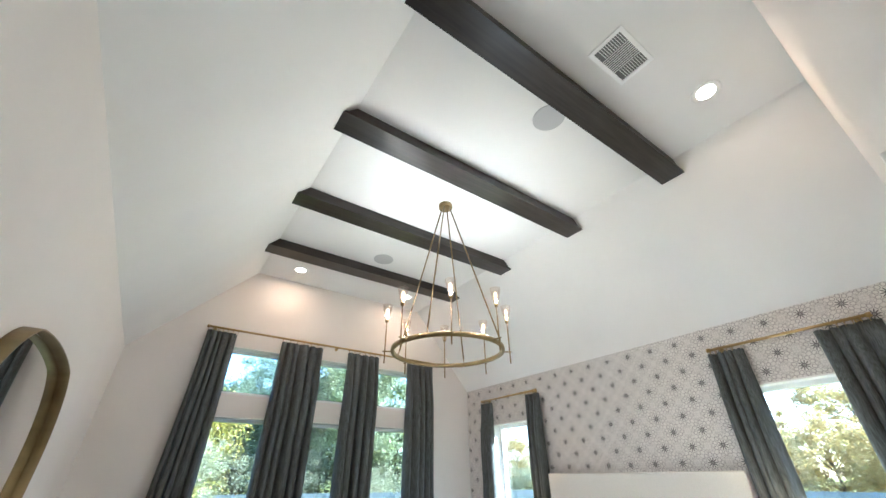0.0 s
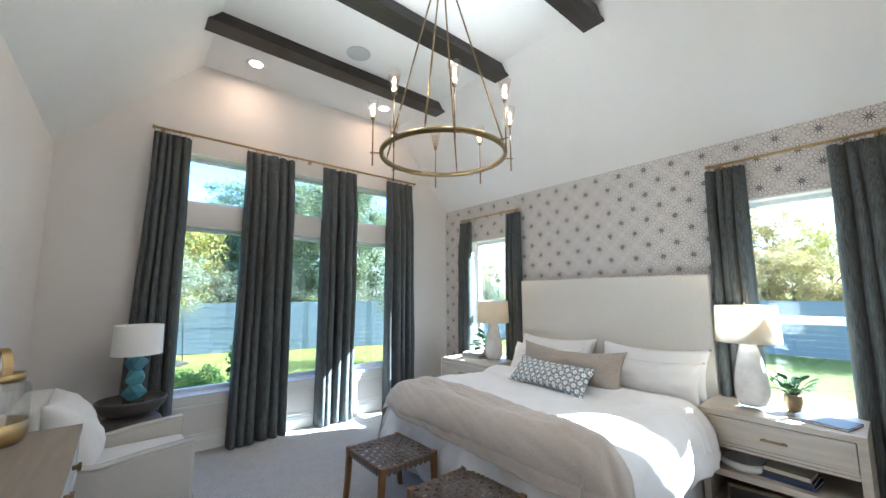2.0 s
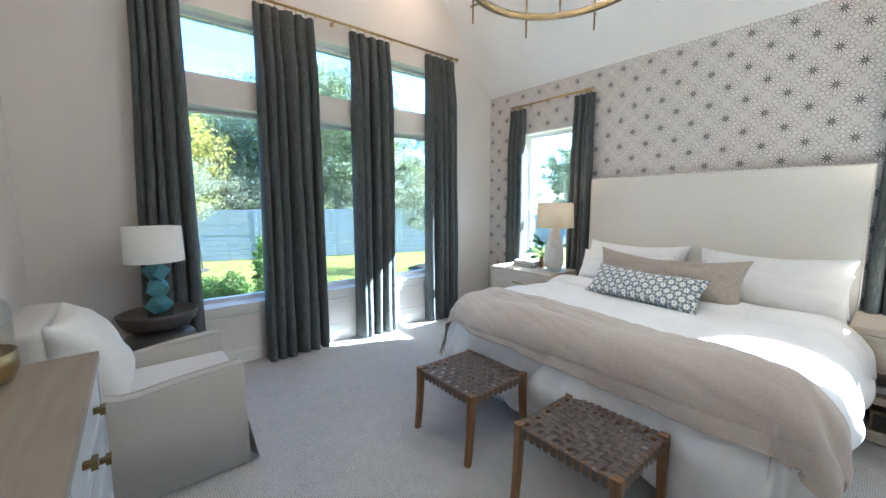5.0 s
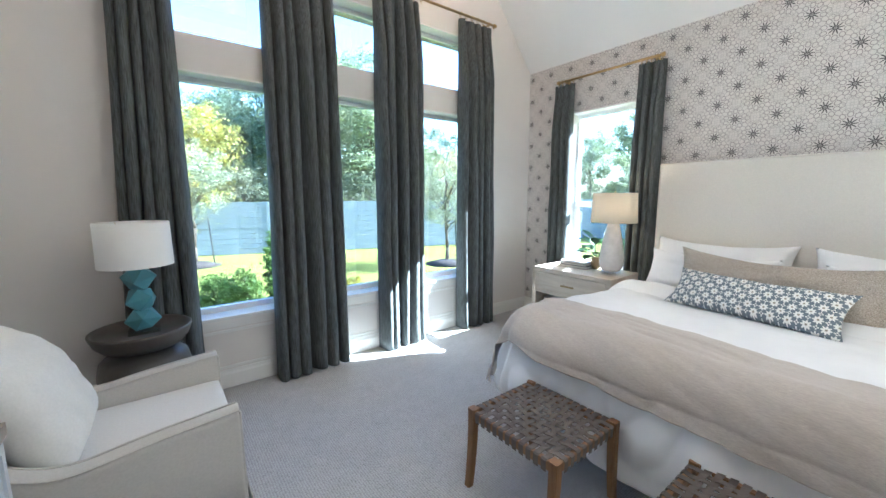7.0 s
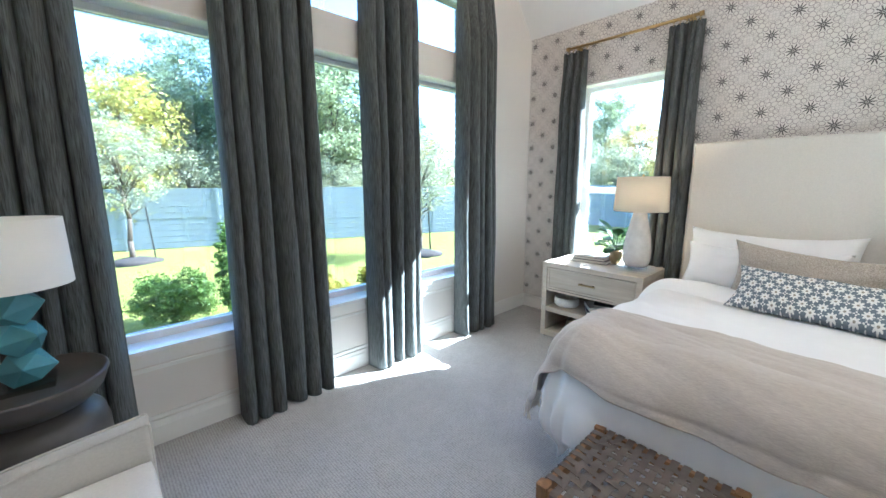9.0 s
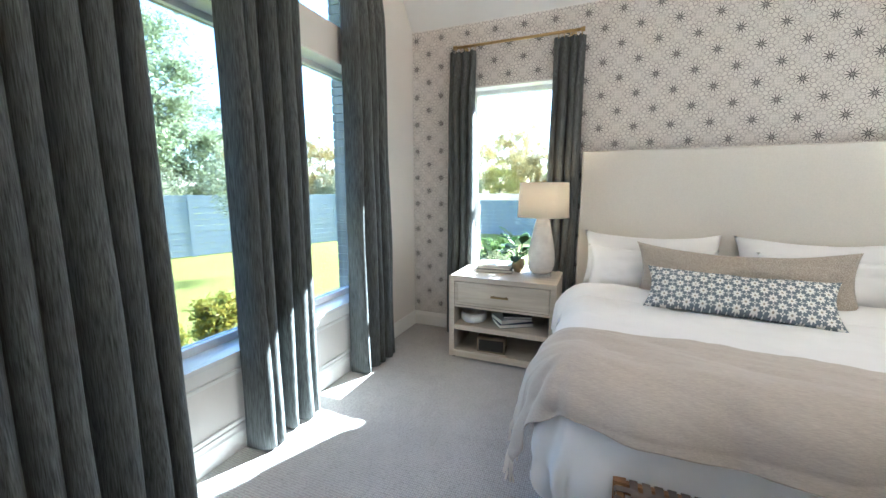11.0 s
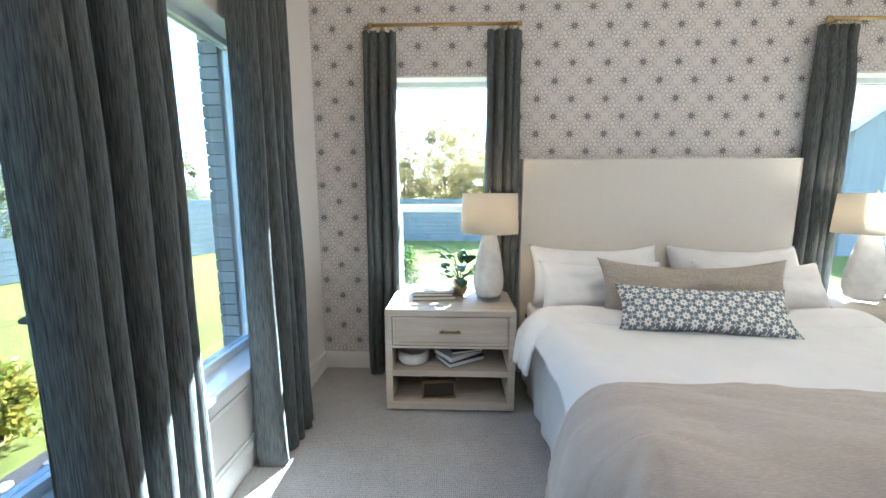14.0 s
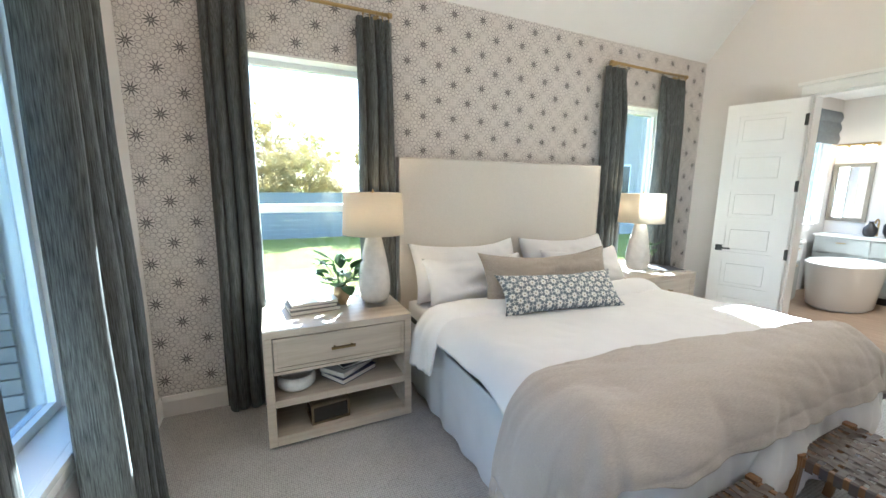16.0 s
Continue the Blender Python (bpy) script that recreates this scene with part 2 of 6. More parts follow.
# One linen, light put into its colour: arms and back shaded, cushions lit.
SHADED_CHAIR_CLOTH = cloth("shaded_oatmeal_linen", (0.53, 0.505, 0.465), 0.92, 800, (2, 2, 2), 0.05, 0.3, 0.15)
LIT_CHAIR_CLOTH = cloth("lit_oatmeal_linen", (0.72, 0.705, 0.68), 0.92, 800, (2, 2, 2), 0.04, 0.3, 0.15)
THROW_CLOTH = cloth("taupe_throw", (0.50, 0.445, 0.395), 0.92, 600, (8, 0.7, 8), 0.14, 0.35, 0.3)
TAN_CLOTH = cloth("tan_boucle", (0.40, 0.35, 0.295), 0.95, 420, (3, 3, 3), 0.38, 0.9, 0.2)
MOTIF = motif_cloth()
SKIRT_CLOTH = cloth("bed_skirt_cotton", (0.72, 0.73, 0.75), 0.92, 900, None, 0.03, 0.2, 0.1)
PALE_OAK = wood("limed_oak", (0.39, 0.335, 0.265), (0.58, 0.515, 0.43), 0.5, (9, 0.7, 9), 3.0, (0.3, 0.72))
GREY_OAK = wood("greyed_oak", (0.22, 0.185, 0.145), (0.32, 0.275, 0.22), 0.42, (9, 0.7, 9), 3.0, (0.3, 0.72))
STOOL_WOOD = wood("teak_legs", (0.17, 0.085, 0.034), (0.31, 0.165, 0.068), 0.45, (8, 8, 0.8), 5.0)
LEATHER = plain("grey_leather_strap", (0.125, 0.102, 0.088), 0.5, 0.18, 14, 0.25, 300)
TABLE_WOOD = plain("charcoal_table", (0.085, 0.075, 0.068), 0.42, 0.2, 8, 0.2, 120)
TEAL = plain("teal_ceramic", (0.10, 0.27, 0.32), 0.35, 0.12, 9, 0.05, 200)
SHADE_WHITE = cloth("white_shade", (0.80, 0.795, 0.78), 0.9, 900, None, 0.02, 0.15, 0.1)
CERAMIC = plain("pearl_ceramic", (0.68, 0.655, 0.63), 0.22, 0.10, 16, 0.03, 200)
ACRYLIC = pane_glass("acrylic", 0.16, (0.93, 0.95, 0.96))
DARK_METAL = plain("black_metal", (0.02, 0.02, 0.02), 0.4, 0.1, 10)
SPEAKER_MESH = plain("speaker_mesh", (0.50, 0.50, 0.50), 0.7, 0.03, 3, 0.6, 600)
MIRROR = plain("mirror_silver", (0.93, 0.93, 0.93), 0.02, 0.0, 1, metal=1)
BULB = glow("bulb_glow", (1.0, 0.58, 0.28), 0.17)
BULB_OFF = pane_glass("bulb_clear", 0.12)
SEEDED = pane_glass("seeded_glass", 0.10, (0.97, 0.93, 0.90))
LED = glow("led_disc", (1.0, 0.84, 0.64), 1.2)
SILL_PAINT = plain("sill_gloss", (0.80, 0.80, 0.80), 0.07, 0.02, 2.0, spec=0.8)
VENT_WHITE = plain("vent_enamel", (0.88, 0.88, 0.88), 0.4, 0.01, 2)
STONE_WHITE = plain("stone_bowl", (0.66, 0.64, 0.61), 0.7, 0.12, 20, 0.4, 90)
PAGES = plain("book_pages", (0.78, 0.76, 0.71), 0.9, 0.05, 60, 0.4, 500)
NAVY = plain("navy_cover", (0.018, 0.03, 0.085), 0.45, 0.1, 8)
BLACK_COVER = plain("black_cover", (0.025, 0.025, 0.03), 0.45, 0.1, 8)
WHITE_COVER = plain("white_cover", (0.70, 0.70, 0.69), 0.45, 0.05, 8)
GREY_COVER = plain("grey_cover", (0.16, 0.16, 0.165), 0.5, 0.1, 8)
CREAM_COVER = plain("cream_cover", (0.55, 0.49, 0.36), 0.6, 0.1, 8)
BRONZE = plain("bronze_box", (0.20, 0.15, 0.09), 0.4, 0.25, 20, 0.2, 200, metal=0.7)
POT_GOLD = plain("bronze_pot", (0.34, 0.25, 0.14), 0.4, 0.2, 25, 0.3, 150, metal=0.6)
WAX = plain("candle_wax", (0.80, 0.70, 0.52), 0.5, 0.04, 10)
PLANT_LEAF = leaf("magnolia_leaf", (0.02, 0.06, 0.015), (0.05, 0.13, 0.03), (0.10, 0.19, 0.06))
BATH_FLOOR = wood("bath_floor_wood", (0.30, 0.20, 0.13), (0.45, 0.32, 0.22), 0.35, (0.6, 8, 8), 4.0)
TUB_WHITE = plain("tub_enamel", (0.82, 0.82, 0.81), 0.12, 0.01, 2)
VANITY_GREY = plain("vanity_grey", (0.33, 0.34, 0.33), 0.4, 0.04, 4)
QUARTZ = plain("quartz_top", (0.75, 0.73, 0.70), 0.2, 0.08, 25)
FENCE_MAT = wood("fence_boards", (0.19, 0.22, 0.24), (0.27, 0.30, 0.32), 0.85, (0.5, 6, 6), 3.0)
BARK = plain("bark", (0.10, 0.075, 0.055), 0.95, 0.3, 12, 0.8, 60)
MULCH = plain("mulch", (0.05, 0.04, 0.035), 0.95, 0.4, 25, 1.0, 50)
ROCK = plain("bed_stone", (0.42, 0.40, 0.37), 0.9, 0.2, 15, 0.5, 60)
ROOF = plain("roof_shingle", (0.26, 0.25, 0.24), 0.95, 0.25, 30, 0.8, 90)
SIDING = plain("house_siding", (0.36, 0.35, 0.33), 0.85, 0.08, 4, 0.2, 40)


# ---- mesh helpers ----
def part(name, bm, material, parent=None, label="", smooth=False):
    me = bpy.data.meshes.new(name)
    bm.to_mesh(me)
    bm.free()
    for p in me.polygons:
        p.use_smooth = smooth
    me.materials.append(material)
    ob = new(name, me)
    if parent is not None:
        ob.parent = parent
    if label:
        ob["label"] = label
    return ob


def thing(name, m, label, category, group=""):
    ob = new(name)
    ob.matrix_world = m if isinstance(m, Matrix) else pose(*m)
    ob.empty_display_size = 0.1
    return tagged(ob, label, category, group)


def structure(name, bm, material, label="", parent=None):
    return tagged(part(name, bm, material, parent), label, "", "", "structure")


def box(bm, x0, x1, y0, y1, z0, z1, bevel=0.0, seg=2):
    vs = [bm.verts.new((x, y, z)) for z in (z0, z1) for y in (y0, y1) for x in (x0, x1)]
    fs = [bm.faces.new([vs[i] for i in f]) for f in ((0, 2, 3, 1), (4, 5, 7, 6), (0, 1, 5, 4), (2, 6, 7, 3), (0, 4, 6, 2), (1, 3, 7, 5))]
    if bevel:
        es = list({e for f in fs for e in f.edges})
        bmesh.ops.bevel(bm, geom=es, offset=bevel, segments=seg, affect="EDGES", profile=0.7)
    return bm


def boxes(*items, bevel=0.0):
    bm = bmesh.new()
    for i in items:
        box(bm, *i, bevel=bevel)
    return bm


def lathe(profile, n=32, bm=None, cx=0.0, cy=0.0, sx=1.0, sy=1.0):
    """Turns (radius, height) pairs about the vertical at (cx, cy); closes ends whose radius is 0."""
    bm = bm or bmesh.new()
    rings = []
    for r, z in profile:
        if r < 1e-6:
            rings.append([bm.verts.new((cx, cy, z))])
        else:
            rings.append([bm.verts.new((cx + r * sx * math.cos(2 * math.pi * i / n), cy + r * sy * math.sin(2 * math.pi * i / n), z)) for i in range(n)])
    for a, b in zip(rings, rings[1:]):
        for i in range(n):
            j = (i + 1) % n
            if len(a) == 1 and len(b) == 1:
                continue
            if len(a) == 1:
                bm.faces.new((a[0], b[i], b[j]))
            elif len(b) == 1:
                bm.faces.new((a[i], b[0], a[j]))
            else:
                bm.faces.new((a[i], b[i], b[j], a[j]))
    bmesh.ops.recalc_face_normals(bm, faces=bm.faces)
    return bm


def rod(bm, a, b, r, n=10, r2=None):
    """A round bar from a to b."""
    a, b = Vector(a), Vector(b)
    q = (b - a).to_track_quat("Z", "Y")
    r2 = r if r2 is None else r2
    ra = [bm.verts.new(a + q @ Vector((r * math.cos(2 * math.pi * i / n), r * math.sin(2 * math.pi * i / n), 0))) for i in range(n)]
    rb = [bm.verts.new(b + q @ Vector((r2 * math.cos(2 * math.pi * i / n), r2 * math.sin(2 * math.pi * i / n), 0))) for i in range(n)]
    for i in range(n):
        j = (i + 1) % n
        bm.faces.new((ra[i], ra[j], rb[j], rb[i]))
    bm.faces.new(ra[::-1])
    bm.faces.new(rb)
    return bm


def grid(nu, nv, f, bm=None, close_u=False):
    """A sheet of nu by nv points at f(u, v), u and v from 0 to 1."""
    bm = bm or bmesh.new()
    rows = [[bm.verts.new(f(i / (nu if close_u else nu - 1), j / (nv - 1))) for i in range(nu)] for j in range(nv)]
    for a, b in zip(rows, rows[1:]):
        for i in range(nu if close_u else nu - 1):
            k = (i + 1) % nu
            bm.faces.new((a[i], a[k], b[k], b[i]))
    return bm


def thicken(ob, t, offset=0.0):
    m = ob.modifiers.new("thickness", "SOLIDIFY")
    m.thickness, m.offset = t, offset
    return ob


def n3(x, y, z, s=1.0):
    return noise.noise(Vector((x * s, y * s, z * s)))


# ---- the room: walls, openings, ceiling ----
WEST, SOUTH, EAVE, TOP = -4.575, -5.25, 2.89, 4.085
KNEE_W, KNEE_E = -3.512, -1.0
THICK = 0.24
SILL, LOW_TOP, UP_BOTTOM, UP_TOP = 0.56, 2.30, 2.535, 3.075
NORTH_WINDOWS = [(-3.76, -2.82), (-2.74, -1.80), (-1.72, -0.78)]
E_SILL, E_TOP = 0.60, 2.35
EAST_WINDOWS = [(-1.46, -0.58), (-4.68, -3.80)]
DOOR_W, DOOR_E, DOOR_TOP = -2.47, -0.985, 2.37
BATH_Y = -8.62


def tiles_with_holes(lo, hi, bottom, top, holes):
    """The rectangles that are left of a wall when the holes (a0, a1, z0, z1) are cut out."""
    cuts = sorted({lo, hi, *[h[0] for h in holes], *[h[1] for h in holes]})
    out = []
    for a, b in zip(cuts, cuts[1:]):
        mid = (a + b) / 2
        zs = [bottom]
        for h in sorted((h for h in holes if h[0] < mid < h[1]), key=lambda h: h[2]):
            zs += [h[2], h[3]]
        zs.append(top)
        for z0, z1 in zip(zs[::2], zs[1::2]):
            if z1 > z0:
                out.append((a, b, z0, z1))
    return out


holes_n = [(a, b, z0, z1) for a, b in NORTH_WINDOWS for z0, z1 in ((SILL, LOW_TOP), (UP_BOTTOM, UP_TOP))]
bm = bmesh.new()
for a, b, z0, z1 in tiles_with_holes(WEST - 0.2, THICK, -0.5, 4.4, holes_n):
    box(bm, a, b, 0, THICK, z0, z1)
structure("wall_north", bm, PAINT, "beige painted gable wall with six window openings")
holes_e = [(a, b, E_SILL, E_TOP) for a, b in EAST_WINDOWS]
bm = bmesh.new()
for a, b, z0, z1 in tiles_with_holes(SOUTH, 0, -0.5, 3.2, holes_e):
    box(bm, 0.003, THICK, a, b, z0, z1)
structure("wall_east", bm, PAINT, "bed wall behind the patterned paper")
bm = bmesh.new()
for a, b, z0, z1 in tiles_with_holes(SOUTH, 0, 0, 3.0, holes_e):
    box(bm, 0.0, 0.003, a, b, z0, z1)
structure("wallpaper_panel", bm, WALLPAPER, "pale grey wallpaper with dark star flowers")
bm = bmesh.new()
for a, b, z0, z1 in tiles_with_holes(WEST, THICK, -0.5, 4.4, [(DOOR_W, DOOR_E, 0, DOOR_TOP)]):
    box(bm, a, b, SOUTH - 0.13, SOUTH, z0, z1)
structure("wall_south", bm, PAINT, "beige wall with the opening to the bathroom")
structure("wall_west", boxes((WEST - 0.2, WEST, BATH_Y - 0.2, 0, -0.5, 3.2)), PAINT, "beige painted side wall")
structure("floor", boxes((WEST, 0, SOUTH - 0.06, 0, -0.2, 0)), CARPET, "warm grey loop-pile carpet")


def slope(bm, x0, z0, x1, z1, t):
    """A slanting slab between two lines along the room."""
    nx, nz = -(z1 - z0), (x1 - x0)
    k = t / math.hypot(nx, nz)
    if nz < 0:
        k = -k
    pts = [(x0, z0), (x1, z1), (x1 + nx * k, z1 + nz * k), (x0 + nx * k, z0 + nz * k)]
    f = [[bm.verts.new((x, y, z)) for x, z in pts] for y in (SOUTH, 0)]
    bm.faces.new(f[0])
    bm.faces.new(f[1][::-1])
    for i in range(4):
        j = (i + 1) % 4
        bm.faces.new((f[0][i], f[1][i], f[1][j], f[0][j]))
    bmesh.ops.recalc_face_normals(bm, faces=bm.faces)


bm = boxes((KNEE_W - 0.001, KNEE_E + 0.001, SOUTH, 0, TOP, TOP + 0.2))
slope(bm, WEST - 0.15, EAVE - 0.15, KNEE_W, TOP, 0.2)
slope(bm, 0.15, EAVE - 0.17, KNEE_E, TOP, 0.2)
structure("ceiling", bm, CEILING_PAINT, "white vaulted ceiling with a flat middle and two slopes")
structure("roof", boxes((WEST - 0.4, THICK + 0.1, BATH_Y - 0.3, THICK + 0.1, 4.45, 4.6)), ROOF, "shingled roof over the room")


def baseboard(name, along, a, b, at, side):
    """A stepped skirting 0.14 high along x or y."""
    prof = [(0, 0), (0.017, 0), (0.017, 0.105), (0.012, 0.118), (0.009, 0.14), (0, 0.14)]
    bm = bmesh.new()
    ends = []
    for s in (a, b):
        ends.append([bm.verts.new((s, at + side * d, z) if along == "x" else (at + side * d, s, z)) for d, z in prof])
    n = len(prof)
    for i in range(n):
        j = (i + 1) % n
        bm.faces.new((ends[0][i], ends[0][j], ends[1][j], ends[1][i]))
    bm.faces.new(ends[0][::-1])
    bm.faces.new(ends[1])
    bmesh.ops.recalc_face_normals(bm, faces=bm.faces)
    return structure(name, bm, TRIM_PAINT, "white moulded baseboard")


baseboard("baseboard_north", "x", WEST, 0, 0, -1)
baseboard("baseboard_east", "y", SOUTH, -0.018, 0, -1)
baseboard("baseboard_west", "y", SOUTH, -0.018, WEST, 1)
baseboard("baseboard_south", "x", DOOR_E + 0.09, -0.018, SOUTH, 1)
baseboard("baseboard_south_far", "x", WEST + 0.018, DOOR_W - 0.09, SOUTH, 1)


def north_window(i, a, b):
    """A fixed lower sash and a transom sash in deep painted reveals."""
    w = tagged(new("window_%d" % i), "tall white window with a transom light above", "", "", "structure")
    w.location = ((a + b) / 2, 0, 0)
    h = (b - a) / 2
    for z0, z1, low in ((SILL, LOW_TOP, True), (UP_BOTTOM, UP_TOP, False)):
        y0, y1 = 0.135, 0.195
        f = 0.045
        bm = boxes((-h, -h + f, y0, y1, z0, z1), (h - f, h, y0, y1, z0, z1), (-h + f, h - f, y0, y1, z0, z0 + f), (-h + f, h - f, y0, y1, z1 - f, z1))
        part("window_frame", bm, VINYL, w)
        g = part("pane", boxes((-h + f, h - f, 0.162, 0.168, z0 + f, z1 - f)), GLASS, w)
        g.visible_shadow = False
        t = 0.012
        bm = boxes((-h - 0.001, -h + t, 0.0, y0, z0, z1), (h - t, h + 0.001, 0.0, y0, z0, z1), (-h + t, h - t, 0.0, y0, z1 - t, z1 + 0.001))
        part("window_reveal", bm, TRIM_PAINT, w)
        if low:
            bm = boxes((-h - 0.03, h + 0.03, -0.035, -0.002, z0 - 0.022, z0 + 0.004), (-h + 0.002, h - 0.002, -0.002, y0, z0 - 0.012, z0 + 0.004), bevel=0.004)
            part("window_sill", bm, SILL_PAINT, w)
            bm = boxes((-h - 0.03, h + 0.03, -0.018, -0.001, z0 - 0.075, z0 - 0.023), (-h - 0.03, h + 0.03, -0.010, -0.001, z0 - 0.095, z0 - 0.075), bevel=0.003)
            part("apron", bm, TRIM_PAINT, w)
    return w


for i, (a, b) in enumerate(NORTH_WINDOWS):
    north_window(i + 1, a, b)
# framed panels under the big windows
bm = bmesh.new()
for a, b in NORTH_WINDOWS:
    x0, x1, z0, z1, s = a - 0.03, b + 0.03, 0.15, 0.455, 0.022
    for q in ((x0, x1, z0, z0 + s), (x0, x1, z1 - s, z1), (x0, x0 + s, z0 + s, z1 - s), (x1 - s, x1, z0 + s, z1 - s)):
        box(bm, q[0], q[1], -0.011, -0.001, q[2], q[3], bevel=0.003)
structure("trim_panels", bm, TRIM_PAINT, "white panel moulding below the windows")


def east_window(i, a, b):
    """A single-hung window in a papered wall."""
    w = tagged(new("window_%d" % i), "white single-hung window beside the bed", "", "", "structure")
    w.location = (0, (a + b) / 2, 0)
    h = (b - a) / 2
    x0, x1, f = 0.12, 0.18, 0.05
    z0, z1, mid = E_SILL, E_TOP, 1.345
    part("window_frame", boxes((x0, x1, -h, -h + f, z0, z1), (x0, x1, h - f, h, z0, z1), (x0, x1, -h + f, h - f, z0, z0 + f), (x0, x1, -h + f, h - f, z1 - f, z1)), VINYL, w)
    part("meeting_rail", boxes((x0 - 0.015, x1, -h + f, h - f, mid - 0.03, mid + 0.03), bevel=0.004), VINYL, w)
    part("sash", boxes((x0 - 0.012, x0, -h + f, -h + f + 0.035, z0 + f, mid - 0.03), (x0 - 0.012, x0, h - f - 0.035, h - f, z0 + f, mid - 0.03), (x0 - 0.012, x0, -h + f + 0.035, h - f - 0.035, z0 + f, z0 + f + 0.045)), VINYL, w)
    for q0, q1 in ((z0 + f, mid - 0.03), (mid + 0.03, z1 - f)):
        g = part("pane", boxes((0.145, 0.151, -h + f, h - f, q0, q1)), GLASS, w)
        g.visible_shadow = False
    t = 0.012
    part("window_reveal", boxes((0.0, x0, -h - 0.001, -h + t, z0, z1), (0.0, x0, h - t, h + 0.001, z0, z1), (0.0, x0, -h + t, h - t, z1 - t, z1 + 0.001)), TRIM_PAINT, w)
    part("window_sill", boxes((-0.03, -0.002, -h - 0.04, h + 0.04, z0 - 0.02, z0 + 0.004), (-0.002, x0, -h + 0.002, h - 0.002, z0 - 0.01, z0 + 0.004), bevel=0.004), SILL_PAINT, w)
    return w


for i, (a, b) in enumerate(EAST_WINDOWS):
    east_window(i + 4, a, b)


# ---- ceiling beams and fixtures ----
def ceiling_beam(y):
    """A boxed beam with a wider bottom board; its ends are cut to the slopes."""
    ob = thing("ceiling_beam", (0, y, 0), "dark-stained wooden ceiling beam with mitred ends", "beam", "ceiling beams")
    w, lip = 0.085, 0.016
    zb = TOP - 0.118

    def edge(z):
        k = (TOP - z) / (TOP - EAVE)
        return KNEE_W + k * (WEST - KNEE_W), KNEE_E + k * (0 - KNEE_E)

    for name, z0, z1, hw in (("beam_box", zb + 0.022, TOP - 0.002, w), ("bottom_board", zb, zb + 0.02, w + lip)):
        bm = bmesh.new()
        rows = []
        for z in (z0, z1):
            l, r = edge(z)
            l, r = l + 0.004, r - 0.004
            rows.append([bm.verts.new(p) for p in ((l, -hw, z), (r, -hw, z), (r, hw, z), (l, hw, z))])
        bm.faces.new(rows[0][::-1])
        bm.faces.new(rows[1])
        for i in range(4):
            j = (i + 1) % 4
            bm.faces.new((rows[0][i], rows[0][j], rows[1][j], rows[1][i]))
        part(name, bm, BEAM_WOOD, ob)
    return ob


for y in (-0.96, -2.05, -3.145, -4.225):
    ceiling_beam(y)


def downlight(x, y):
    ob = thing("recessed_light", (x, y, TOP), "round white recessed ceiling light, switched on", "ceiling light", "recessed lights")
    part("trim_ring", lathe([(0.062, -0.002), (0.085, -0.009), (0.095, -0.008), (0.099, -0.001), (0.062, -0.0005)], 40), TRIM_PAINT, ob, smooth=True)
    part("diffuser", lathe([(0.0, -0.0035), (0.063, -0.0035), (0.063, -0.001), (0, -0.001)], 40), LED, ob, "glowing warm diffuser")
    disc_lamp("downlight_lamp", x, y, TOP - 0.02, 0.28, 0.06, (1.0, 0.56, 0.31))


for x, y in ((-1.48, -4.80), (-3.07, -0.40), (-1.46, -0.42)):
    downlight(x, y)


def ceiling_speaker(x, y):
    ob = thing("ceiling_speaker", (x, y, TOP), "round grey flush ceiling loudspeaker grille", "speaker", "ceiling speakers")
    part("grille", lathe([(0, -0.006), (0.12, -0.006), (0.124, -0.003), (0.124, -0.0005), (0, -0.0005)], 48), SPEAKER_MESH, ob)


ceiling_speaker(-2.25, -3.99)
ceiling_speaker(-2.29, -1.28)


def ceiling_vent(x, y, w, d):
    ob = thing("ceiling_vent", (x, y, TOP), "white metal ceiling register with three louvred fields", "vent")
    part("backing", boxes((-w / 2 + 0.02, w / 2 - 0.02, -d / 2 + 0.02, d / 2 - 0.02, -0.003, -0.001)), GREY_COVER, ob)
    e = 0.028
    part("frame", boxes((-w / 2, w / 2, -d / 2, -d / 2 + e, -0.012, -0.0005), (-w / 2, w / 2, d / 2 - e, d / 2, -0.012, -0.0005), (-w / 2, -w / 2 + e, -d / 2 + e, d / 2 - e, -0.012, -0.0005), (w / 2 - e, w / 2, -d / 2 + e, d / 2 - e, -0.012, -0.0005), bevel=0.003), VENT_WHITE, ob)
    inner = w - 2 * e

    def put_slat(data, m):
        s = new("slat", data)
        s.parent = ob
        s.matrix_basis = m

    long_me = part("slat", boxes((-0.0015, 0.0015, -d / 2 + e, d / 2 - e, -0.010, -0.003)), VENT_WHITE, ob)
    long_me.location.x = -inner / 2 + inner * 0.30
    for i in range(1, 9):
        put_slat(long_me.data, Matrix.Translation((-inner / 2 + inner * (0.30 + 0.05 * i), 0, 0)))
    short = part("slat", boxes((-inner * 0.13, inner * 0.13, -0.0015, 0.0015, -0.010, -0.003)), VENT_WHITE, ob)
    short.location = (-inner * 0.36, -d / 2 + e + 0.012, 0)
    for i in range(1, 10):
        put_slat(short.data, Matrix.Translation((-inner * 0.36, -d / 2 + e + 0.012 + i * 0.016, 0)))
    for i in range(10):
        put_slat(short.data, Matrix.Translation((inner * 0.36, -d / 2 + e + 0.012 + i * 0.016, 0)))


ceiling_vent(-2.237, -4.605, 0.38, 0.245)


